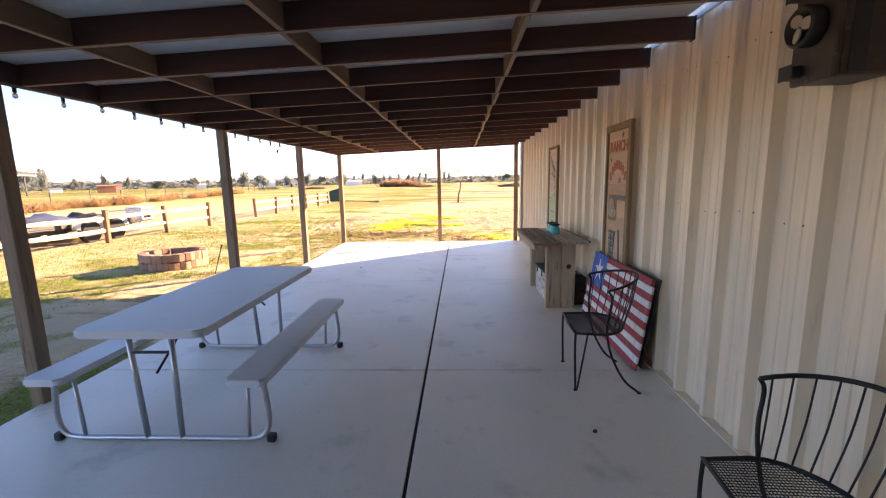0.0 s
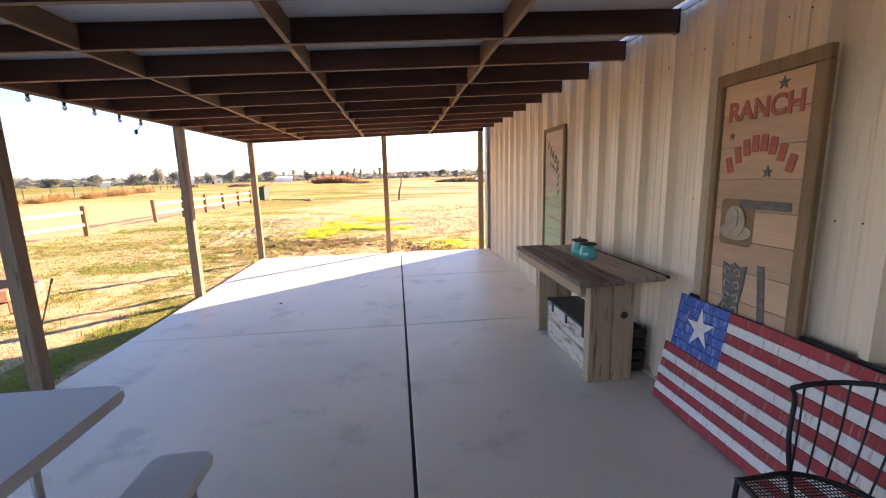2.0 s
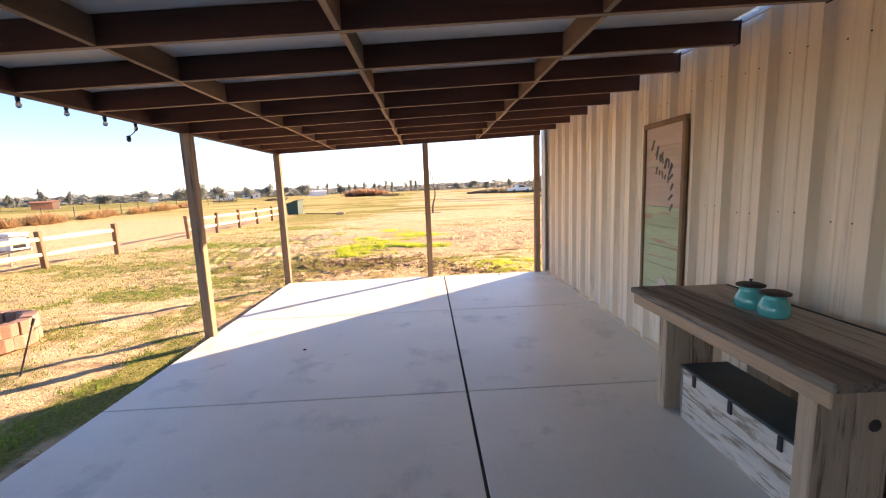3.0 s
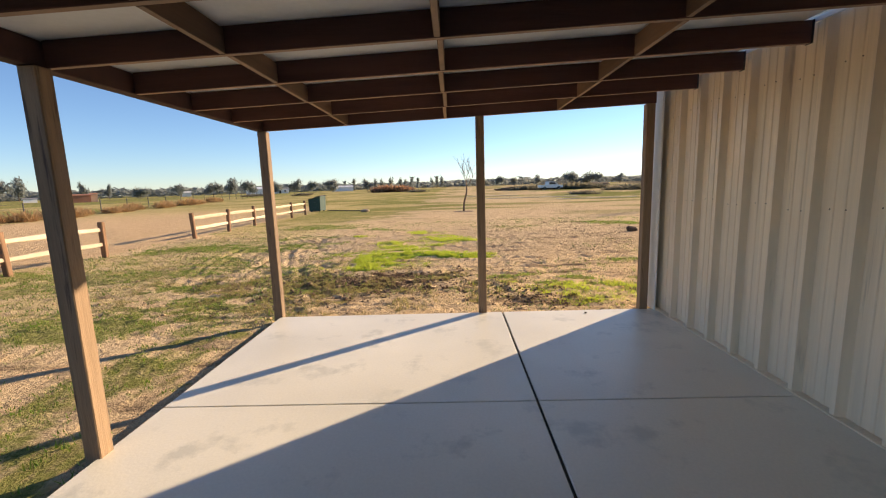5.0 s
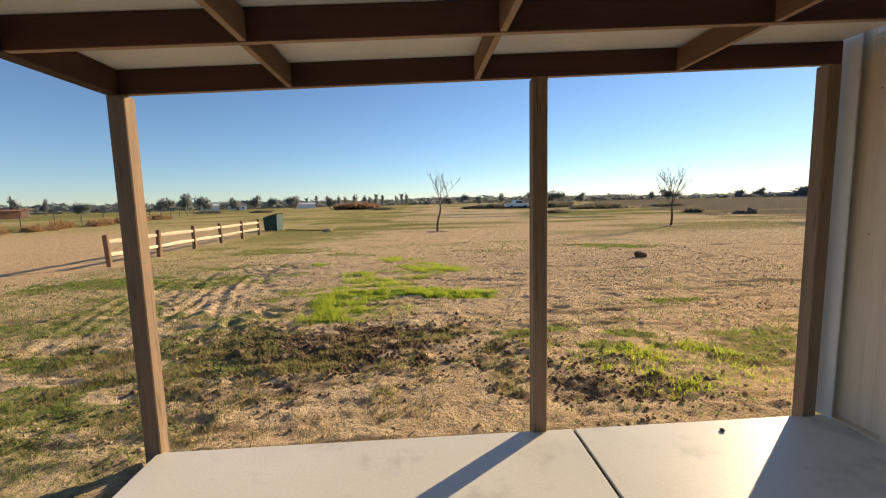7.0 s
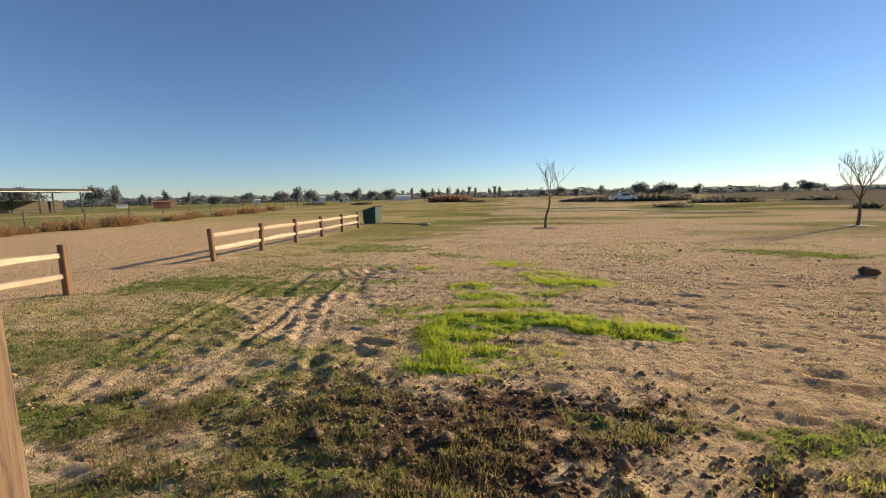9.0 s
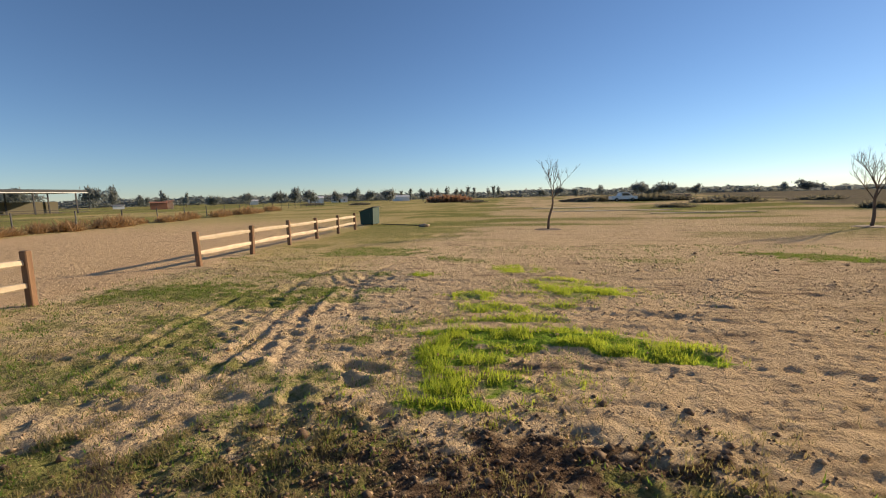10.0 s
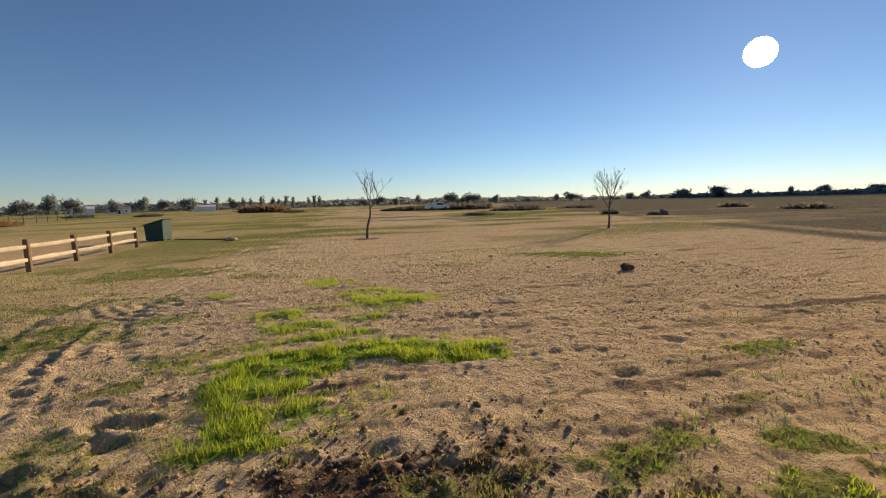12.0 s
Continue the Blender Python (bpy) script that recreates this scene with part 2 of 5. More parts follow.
STONE_BLOCK = material("fire_pit_block", (0.29, 0.175, 0.125), rough=0.9, vary=0.3, scale=7, grain=50, bump=0.5, per_object=0.2)
ASH = material("ash", (0.05, 0.045, 0.042), rough=1.0, vary=0.5, scale=12, bump=0.5)
BIN_GREEN = material("dumpster_green", (0.010, 0.048, 0.036), rough=0.55, vary=0.2, scale=4, bump=0.05)
BARK = material("bare_bark", (0.15, 0.105, 0.075), rough=0.95, vary=0.35, scale=8, bump=0.4)
WHITE_METAL = material("white_sheet_metal", (0.74, 0.74, 0.73), rough=0.45, vary=0.1, scale=2, bump=0.03)
BROWN_WALL = material("red_brown_shed", (0.33, 0.145, 0.085), rough=0.85, vary=0.2, scale=0.8, bump=0.1)
GREY_ROOF = material("grey_roof", (0.20, 0.20, 0.205), rough=0.7, vary=0.2, scale=0.7, bump=0.05)
DARK_METAL = material("dark_metal", (0.04, 0.04, 0.043), rough=0.5, metal=0.3, vary=0.3, bump=0.05)
RUBBER = material("rubber", (0.02, 0.02, 0.02), rough=0.85, vary=0.3, bump=0.1)
CAR_GLASS = material("dark_glass", (0.02, 0.025, 0.03), rough=0.08, vary=0.1, bump=0, spec=0.7)
CAR_BLUE = material("faded_blue_paint", (0.05, 0.06, 0.10), rough=0.4, vary=0.2, bump=0)
CAR_TAN = material("faded_tan_paint", (0.45, 0.38, 0.28), rough=0.5, vary=0.2, bump=0)
ROCK = material("dark_clod", (0.07, 0.05, 0.038), rough=0.95, vary=0.35, scale=10, bump=0.5)
CLOD = material("soil_clod", (0.17, 0.115, 0.075), rough=0.95, vary=0.4, scale=6, bump=0.3, coord="Generated")
JOINT = material("joint_filler", (0.05, 0.047, 0.043), rough=0.95, vary=0.3, bump=0.1)
INTERIOR = material("plain_inner_wall", (0.5, 0.48, 0.44), rough=0.9, vary=0.1, bump=0.05)
BULB = bpy.data.materials.new("clear_bulb_glass")
BULB.use_nodes = True
BULB.node_tree.nodes["Principled BSDF"].inputs["Base Color"].default_value = (0.30, 0.28, 0.25, 1)
BULB.node_tree.nodes["Principled BSDF"].inputs["Roughness"].default_value = 0.05
BULB.node_tree.nodes["Principled BSDF"].inputs["Transmission Weight"].default_value = 0.9


def leaf_material(name, color, tip, through_color):
    m = bpy.data.materials.new(name)
    m.use_nodes = True
    nt = m.node_tree
    n, link = nt.nodes, nt.links.new
    geo = n.new("ShaderNodeNewGeometry")
    mix = n.new("ShaderNodeMix")
    mix.data_type = "RGBA"
    mix.inputs["A"].default_value, mix.inputs["B"].default_value = (*color, 1), (*tip, 1)
    link(geo.outputs["Random Per Island"], mix.inputs["Factor"])
    link(mix.outputs["Result"], n["Principled BSDF"].inputs["Base Color"])
    n["Principled BSDF"].inputs["Roughness"].default_value = 0.7
    n["Principled BSDF"].inputs["Specular IOR Level"].default_value = 0.2
    tr = n.new("ShaderNodeBsdfTranslucent")
    tr.inputs["Color"].default_value = (*through_color, 1)
    ms = n.new("ShaderNodeMixShader")
    ms.inputs[0].default_value = 0.5
    link(n["Principled BSDF"].outputs[0], ms.inputs[1])
    link(tr.outputs[0], ms.inputs[2])
    link(ms.outputs[0], n["Material Output"].inputs["Surface"])
    return m


GRASS_BRIGHT = leaf_material("bright_young_grass", (0.16, 0.26, 0.03), (0.33, 0.40, 0.06), (0.54, 0.62, 0.07))
DRY_BRUSH = leaf_material("dry_brush", (0.34, 0.22, 0.11), (0.48, 0.33, 0.18), (0.50, 0.33, 0.16))
RED_BRUSH = leaf_material("reddish_brush", (0.32, 0.18, 0.11), (0.42, 0.25, 0.16), (0.42, 0.24, 0.14))
# distance haze is mixed into this leaf colour: greyer and paler than real foliage
HAZE_TINTED_LEAVES = leaf_material("haze_tinted_tree_leaves", (0.15, 0.17, 0.165), (0.20, 0.22, 0.21), (0.27, 0.30, 0.29))
DRY_STEMS = leaf_material("dry_weed_stems", (0.13, 0.09, 0.05), (0.36, 0.30, 0.14), (0.36, 0.32, 0.12))
GRASS_DULL = leaf_material("low_dull_grass", (0.065, 0.14, 0.025), (0.19, 0.22, 0.06), (0.24, 0.36, 0.05))
DARK_BRUSH = leaf_material("dark_brush", (0.17, 0.155, 0.11), (0.26, 0.235, 0.17), (0.24, 0.22, 0.15))
SOIL_CRUMB = material("soil_crumb", (0.40, 0.285, 0.17), rough=0.95, vary=0.4, scale=6, bump=0.3, coord="Generated")
TAN_CONCRETE = material("dusty_concrete", (0.50, 0.42, 0.31), rough=0.95, vary=0.3, scale=0.8, bump=0.2)


def ground_material():
    m = bpy.data.materials.new("dry_yard_ground")
    m.use_nodes = True
    nt = m.node_tree
    n, link = nt.nodes, nt.links.new
    bsdf = n["Principled BSDF"]
    bsdf.inputs["Roughness"].default_value = 0.95
    bsdf.inputs["Specular IOR Level"].default_value = 0.0
    tc = n.new("ShaderNodeTexCoord")

    def noise_node(scale, detail=6, rough=0.6):
        t = n.new("ShaderNodeTexNoise")
        t.inputs["Scale"].default_value, t.inputs["Detail"].default_value, t.inputs["Roughness"].default_value = scale, detail, rough
        link(tc.outputs["Object"], t.inputs["Vector"])
        return t.outputs["Fac"]

    def blend(fac, a, b):
        x = n.new("ShaderNodeMix")
        x.data_type = "RGBA"
        for sock, v in (("A", a), ("B", b)):
            if isinstance(v, tuple):
                x.inputs[sock].default_value = (*v, 1)
            else:
                link(v, x.inputs[sock])
        link(fac, x.inputs["Factor"])
        return x.outputs["Result"]

    def sharpen(v, lo, hi):
        r = n.new("ShaderNodeMapRange")
        r.inputs["From Min"].default_value, r.inputs["From Max"].default_value = lo, hi
        link(v, r.inputs["Value"])
        return r.outputs[0]

    def cover(name, noise_out, spread=0.9):
        at = n.new("ShaderNodeAttribute")
        at.attribute_name = name
        a = n.new("ShaderNodeMath")
        a.operation = "MULTIPLY_ADD"
        link(noise_out, a.inputs[0])
        a.inputs[1].default_value = spread
        link(at.outputs["Fac"], a.inputs[2])
        return sharpen(a.outputs[0], spread * 0.5 + 0.32, spread * 0.5 + 0.62)

    fine, mid, big = noise_node(34), noise_node(5.0), noise_node(0.45)
    soil = blend(sharpen(mid, 0.3, 0.7), (0.47, 0.34, 0.20), (0.73, 0.56, 0.35))
    soil = blend(sharpen(fine, 0.60, 0.78), soil, (0.26, 0.175, 0.10))
    soil = blend(sharpen(big, 0.45, 0.6), soil, (0.60, 0.45, 0.28))
    streak_map = n.new("ShaderNodeMapping")
    streak_map.inputs["Scale"].default_value = (0.35, 2.0, 1.0)
    streak_map.inputs["Rotation"].default_value = (0, 0, 0.12)
    link(tc.outputs["Object"], streak_map.inputs["Vector"])
    streak = n.new("ShaderNodeTexNoise")
    streak.inputs["Scale"].default_value, streak.inputs["Detail"].default_value, streak.inputs["Roughness"].default_value = 1.3, 9, 0.68
    link(streak_map.outputs["Vector"], streak.inputs["Vector"])
    soil = blend(sharpen(streak.outputs["Fac"], 0.56, 0.66), soil, (0.27, 0.195, 0.125))
    sand = blend(sharpen(mid, 0.3, 0.7), (0.56, 0.39, 0.225), (0.66, 0.48, 0.29))
    col = blend(cover("sand", big, 0.3), soil, sand)
    straw = blend(sharpen(fine, 0.35, 0.65), (0.38, 0.30, 0.13), (0.54, 0.44, 0.21))
    col = blend(cover("straw", noise_node(3.0), 0.9), col, straw)
    damp = blend(sharpen(fine, 0.35, 0.7), (0.075, 0.05, 0.034), (0.22, 0.15, 0.095))
    col = blend(cover("damp", noise_node(4.0), 0.8), col, damp)
    green = blend(sharpen(fine, 0.3, 0.7), (0.12, 0.15, 0.04), (0.34, 0.31, 0.12))
    col = blend(cover("green", noise_node(7.0, 8, 0.7), 1.0), col, green)
    fresh = blend(sharpen(fine, 0.3, 0.7), (0.13, 0.24, 0.03), (0.26, 0.36, 0.05))
    col = blend(cover("fresh", noise_node(9.0, 8, 0.7), 0.7), col, fresh)
    tilled = blend(sharpen(mid, 0.3, 0.7), (0.15, 0.13, 0.09), (0.25, 0.215, 0.15))
    col = blend(cover("tilled", big, 0.3), col, tilled)
    link(col, bsdf.inputs["Base Color"])
    bp = n.new("ShaderNodeBump")
    bp.inputs["Strength"].default_value, bp.inputs["Distance"].default_value = 1.0, 0.08
    hsum = n.new("ShaderNodeMath")
    hsum.operation = "MULTIPLY_ADD"
    link(fine, hsum.inputs[0])
    hsum.inputs[1].default_value = 0.4
    link(noise_node(9.0, 8, 0.65), hsum.inputs[2])
    link(hsum.outputs[0], bp.inputs["Height"])
    link(bp.outputs["Normal"], bsdf.inputs["Normal"])
    return m


GROUND = ground_material()

# ---- plan (metres): porch slab, wall and posts ----
SLAB_X0, SLAB_X1, SLAB_Y0, SLAB_Y1 = -3.06, 1.52, -6.0, 10.05
CREST_X, PAN_X = 1.45, 1.502           # siding: face of the ribs, face of the flats
WALL_Y1 = 10.14
RIB_PITCH, RIB_AT = 0.3325, 9.69
EAVE_X, EAVE_Z, WALL_Z = -3.10, 2.205, 2.365
POST_Y = (10.08, 7.42, 4.86, 2.20, -0.46, -3.12, -5.78)
JOINT_X, JOINT_Y = -0.356, (7.95, 5.80, 2.70, -0.40, -3.2)


def under(x):
    """Height of the rafters' underside."""
    return EAVE_Z + (WALL_Z - EAVE_Z) * (x - EAVE_X) / (CREST_X - EAVE_X)


# ---- ground ----
def smooth_step(v, lo, hi):
    t = np.clip((v - lo) / (hi - lo), 0, 1)
    return t * t * (3 - 2 * t)


def patch(x, y, cx, cy, rx, ry, turn=0.0):
    """1 inside an oval patch, falling to 0 at its rim, with an uneven outline."""
    c, s = math.cos(radians(turn)), math.sin(radians(turn))
    u, v = ((x - cx) * c + (y - cy) * s) / rx, (-(x - cx) * s + (y - cy) * c) / ry
    d = np.sqrt(u * u + v * v)
    near, out = d < 2.5, np.zeros_like(d)
    x, y = x[near], y[near]
    out[near] = 1 - smooth_step(d[near] + 1.5 * (fbm(x * 1.9 + 31, y * 2.6 + 11, 4) - 0.5) + 0.9 * (fbm(x * 6.5 + 3, y * 8 + 1, 3) - 0.5), 0.35, 1.3)
    return out


def fresh_grass(x, y):
    spots = ((-2.7, 13.45, 0.68, 0.45, 0, 1), (-2.35, 14.3, 0.5, 0.4, 0, 0.9), (-2.3, 13.65, 0.5, 0.28, 0, 0.75), (-2.85, 14.2, 0.42, 0.5, 10, 1), (-2.1, 14.95, 1.25, 0.45, -8, 1), (-1.1, 14.8, 0.9, 0.38, -12, 1),
             (-0.45, 14.5, 0.55, 0.2, -15, 0.85), (-2.4, 15.6, 0.9, 0.28, 5, 0.7), (-2.05, 16.25, 1.1, 0.36, 5, 0.65), (-1.1, 17.3, 1.0, 0.6, 15, 0.7), (-1.35, 18.3, 0.6, 0.4, 0, 0.5),
             (-2.9, 16.95, 0.55, 0.3, 0, 0.65), (-4, 18.8, 0.5, 0.3, 0, 0.6), (-1.65, 13.75, 0.35, 0.3, 0, 0.5), (1, 11.25, 1.0, 0.65, -30, 0.5), (-1.95, 19.6, 0.6, 0.6, 0, 0.45),
             (-4.55, 17.3, 0.5, 0.35, 0, 0.6), (2.7, 13.7, 0.5, 0.2, 0, 0.5))
    return np.maximum.reduce([patch(x, y, *s[:5]) * s[5] for s in spots])


def low_grass(x, y):
    spots = ((-7.95, 17, 2.1, 0.72, -3, 1.0), (-6.25, 16.5, 0.9, 0.5, 0, 0.9), (-5.55, 17.3, 0.8, 0.45, 0, 0.7), (-6.1, 14.2, 0.8, 0.7, 0, 0.6), (-6.8, 15.1, 1.0, 0.5, 0, 0.6), (-5.5, 12.05, 0.7, 0.35, 10, 0.95),
             (-5.7, 10.1, 1.7, 1.0, 20, 0.7), (-5.2, 7.9, 0.9, 0.6, 0, 0.5), (-8.2, 12.6, 1.6, 1.5, 20, 0.5), (-4, 8.6, 0.6, 1.7, -15, 0.6), (-7, 5.6, 2.6, 1.3, 10, 0.7), (-3.45, 6.2, 0.4, 1.8, 0, 0.75),
             (-3.5, 2.5, 0.35, 2.2, 0, 0.75), (-3.4, 11.7, 0.8, 0.35, 0, 0.8), (-4.7, 11, 1.2, 0.7, 0, 0.6), (-0.2, 12.35, 0.6, 0.28, 0, 0.7), (0.35, 12.45, 0.5, 0.22, 0, 0.65), (1.15, 12.2, 0.5, 0.25, 0, 0.8),
             (0.76, 11.85, 0.6, 0.3, 0, 0.8), (1.4, 12.8, 0.4, 0.2, 0, 0.6), (2.7, 13.6, 0.5, 0.22, 0, 0.6), (5.25, 21.4, 1.7, 0.7, -25, 0.85), (1.25, 20.8, 1.6, 0.5, 0, 0.45), (-3.9, 14.66, 0.35, 0.25, 0, 0.65),
             (-1.3, 12.4, 0.5, 0.25, 0, 0.5), (2.6, 11.5, 1.1, 0.7, 0, 0.6), (-1.3, 11.4, 1.4, 0.5, 0, 0.3), (-3.5, 15.5, 0.6, 0.4, 0, 0.5), (4.2, 12.4, 0.9, 0.3, 0, 0.45), (-4.4, 12.4, 0.5, 0.35, 0, 0.55))
    g = np.maximum.reduce([patch(x, y, *s[:5]) * s[5] for s in spots])
    yard = (0.14 + 0.40 * smooth_step(fbm(x * 0.12 + 8, y * 0.5, 3), 0.42, 0.60)) * smooth_step(y, 19, 30) + 0.28 * smooth_step(-x, 4.5, 8.0) * (1 - smooth_step(y, 17, 22))
    yard = yard + 0.25 * smooth_step(fbm(x * 0.06 + 3, y * 0.09, 3), 0.45, 0.65) * smooth_step(y, 30, 40)
    tufts = 0.55 * smooth_step(fbm(x * 0.55 + 9, y * 0.9 + 4, 4), 0.50, 0.66) * (0.35 + 0.65 * smooth_step(-x, 1.0, 5.0))
    return np.maximum.reduce([g, yard, tufts]) * np.maximum(smooth_step(x + 11.2 + 2.0 * (fbm(x * 0.5, y * 0.35, 3) - 0.5), -0.7, 0.9), smooth_step(y, 30, 58))


def verge(y):
    """x of the far edge of the dirt lane, along which the brush grows."""
    return -27.0 - 0.24 * (y - 20)


def in_tilled(x, y):
    return smooth_step(x - (14.5 + 0.35 * (y - 22)), 0, 4) * smooth_step(y, 15, 21) * (1 - 0.6 * np.exp(-((x - 0.35 * y - 11.5) / 1.6) ** 2)) * (0.55 + 0.45 * smooth_step(fbm(x * 0.03, y * 0.16, 3), 0.36, 0.5))


def tracks(x, y):
    """Wheel marks: a bundle of narrow lines with tread bars, a fan of arcs, and wide turns further out."""
    everywhere, zone = np.zeros_like(x), (y > 11) & (y < 32) & (np.abs(x + 2) < 12)
    x, y = x[zone], y[zone]
    depth = np.zeros_like(x)
    along = smooth_step(y, 11.8, 13) * (1 - smooth_step(y, 16.4, 18)) * smooth_step(fbm(x * 1.7, y * 1.3, 3), 0.24, 0.48)
    for x0, bend, deep in ((-6.05, -0.24, 0.018), (-5.75, -0.24, 0.012), (-5.0, -0.20, 0.020), (-4.72, -0.20, 0.014), (-4.3, -0.26, 0.026), (-3.95, -0.30, 0.016)):
        cx = x0 + bend * (y - 12.9) + 0.1 * np.sin(y * 1.1 + x0 * 3)
        d = np.abs(x - cx)
        depth += (-deep * np.exp(-(d / 0.08) ** 2) + 0.8 * deep * np.exp(-((d - 0.16) / 0.06) ** 2)) * along
    for x0, bend, half in ((-5.4, -0.22, 0.30), (-4.5, -0.24, 0.22)):
        mid = x - x0 - bend * (y - 12.9)
        depth += 0.016 * np.exp(-(mid / half) ** 2) * np.sin(y * 22 + np.abs(mid) * 14 + 4 * fbm(x * 2, y * 2, 2)) * along
    for px, py, deep in ((-3.73, 13.95, 0.07), (-3.5, 13.88, 0.06), (-3.62, 13.62, 0.05), (-3.95, 13.3, 0.06), (-4.85, 13.9, 0.06), (-3.15, 13.1, 0.05), (0.75, 13.5, 0.045), (1.9, 14.1, 0.04)):
        d = np.sqrt(((x - px) / 1.3) ** 2 + (y - py) ** 2)
        depth += -deep * np.exp(-(d / 0.075) ** 2) + 0.35 * deep * np.exp(-((d - 0.15) / 0.06) ** 2)
    u, v = x + 4.15, y - 19.35
    r, az = np.sqrt(u * u + v * v), np.arctan2(v, u)
    depth += 0.011 * np.sin(r * 27 + 1.2 * fbm(x * 2, y * 2, 2)) * smooth_step(r, 0.6, 0.8) * (1 - smooth_step(r, 2.0, 2.3)) * smooth_step(az, -3.0, -2.7) * (1 - smooth_step(az, -1.6, -1.2))
    r = np.sqrt((x + 1.0) ** 2 + ((y - 19.0) * 0.85) ** 2)
    for rr in (4.3, 5.7, 8.6, 9.0):
        d = np.abs(r - rr + 0.2 * np.sin(x * 0.7))
        tread = 0.5 + 0.5 * np.sin(np.arctan2(y - 19, x + 1) * rr * 34)
        depth += np.where(d < 0.4, -np.exp(-(d / 0.12) ** 2) * (0.016 + 0.03 * tread), 0) * smooth_step(-x, -1, 3) * smooth_step(y, 14, 17)
    everywhere[zone] = depth
    return everywhere


def ground_height(x, y):
    z = -0.075 + 0.05 * (fbm(x * 0.5, y * 0.5, 3) - 0.5)
    near = np.exp(-((x + 2) / 16) ** 2 - ((y - 14) / 14) ** 2)
    ridged = 1 - np.abs(2 * fbm(x * 1.1 + 7, y * 3.4 + 2, 4) - 1)
    z = z + near * (0.034 * (ridged - 0.8) + 0.026 * (fbm(x * 2.3, y * 4.5, 4) - 0.5) + 0.030 * (fbm(x * 6, y * 10, 4) - 0.5) + 0.03 * (fbm(x * 15 + 3, y * 21 + 8, 2) - 0.5) - 0.014 * smooth_step(fbm(x * 1.5 + 40, y * 5.5, 3), 0.60, 0.72))
    churn = patch(x, y, -2.4, 12.0, 2.3, 1.2) + 0.7 * patch(x, y, 0.3, 11.0, 0.9, 0.9) + 0.5 * patch(x, y, -3.6, 13.2, 0.7, 0.5)
    z = z + churn * 0.10 * (fbm(x * 5.2, y * 5.2, 4) - 0.5)
    z = z + 0.014 * np.sin(y * 9.5 + 1.6 * np.sin(x * 0.5) + 9 * fbm(x * 0.6, y * 0.6, 3)) * smooth_step(fbm(x * 1.3 + 6, y * 1.9, 3), 0.35, 0.6) * patch(x, y, 3.2, 14.5, 6.0, 4.0, -8)
    groove = np.abs(y - (14.8 - 0.09 * (x - 4.4)))
    z = z + (-0.05 * np.exp(-(groove / 0.06) ** 2) + 0.028 * np.exp(-((groove - 0.14) / 0.06) ** 2)) * (0.4 + 1.2 * fbm(x * 3, y * 3, 2)) * (x > 4.2) * (x < 7.5)
    z = z + tracks(x, y)
    far = np.sqrt(x * x + (y - 10) ** 2)
    z = z + smooth_step(far, 30, 90) * 0.35 * (fbm(x * 0.03, y * 0.05, 3) - 0.5)
    slab = (x > SLAB_X0 - 0.12) & (x < SLAB_X1 + 14) & (y < SLAB_Y1 + 0.1)
    return np.where(slab, np.minimum(z, -0.09), z)


def axis_lines(lo, hi, step, far_lo, far_hi, grow=1.09):
    lines = list(np.arange(lo, hi, step))
    for end, sign in ((far_hi, 1), (far_lo, -1)):
        p, s, extra = (lines[-1] if sign > 0 else lo), step, []
        while (p < end) if sign > 0 else (p > end):
            s = min(s * grow, 60)
            p += sign * s
            extra.append(p)
        lines = lines + extra if sign > 0 else extra[::-1] + lines
    return np.array(lines)


def grid_mesh(name, xs, ys):
    gx, gy = np.meshgrid(xs, ys)
    px, py = gx.ravel(), gy.ravel()
    pz = ground_height(px, py)
    nx, ny = len(xs), len(ys)
    i = np.arange(nx * ny).reshape(ny, nx)
    quads = np.stack([i[:-1, :-1], i[:-1, 1:], i[1:, 1:], i[1:, :-1]], -1).reshape(-1, 4)
    me = bpy.data.meshes.new(name)
    me.vertices.add(len(px))
    me.vertices.foreach_set("co", np.stack([px, py, pz], -1).ravel())
    me.loops.add(quads.size)
    me.loops.foreach_set("vertex_index", quads.ravel())
    me.polygons.add(len(quads))
    me.polygons.foreach_set("loop_start", np.arange(0, quads.size, 4))
    me.polygons.foreach_set("use_smooth", np.ones(len(quads), bool))
    me.update(calc_edges=True)
    return me, px, py


ground_me, gx, gy = grid_mesh("ground", axis_lines(-8.0, 6.5, 0.031, -1600, 1600, 1.08), axis_lines(10.0, 19.6, 0.031, -600, 2600, 1.08))
lane = smooth_step(gx - verge(gy), -2, 1) * (1 - smooth_step(gx + 2.4 * (fbm(gx * 0.4 + 5, gy * 0.3, 3) - 0.5), -12.0, -10.0)) * (1 - 0.9 * smooth_step(gy + 8 * (fbm(gx * 0.1, gy * 0.1, 3) - 0.5), 30, 58))
meadow = 1 - smooth_step(gx - verge(gy), -4, 0)
damp_cover = np.maximum.reduce([patch(gx, gy, -2.4, 12.2, 1.7, 0.85) * 0.85, patch(gx, gy, -4.5, 12.1, 1.0, 0.5) * 0.5, patch(gx, gy, 0.2, 10.9, 0.8, 0.6) * 0.5, patch(gx, gy, -3.3, 6.5, 0.35, 3.5) * 0.4,
                                patch(gx, gy, -6.8, 8.0, 0.5, 0.5) * 0.4])
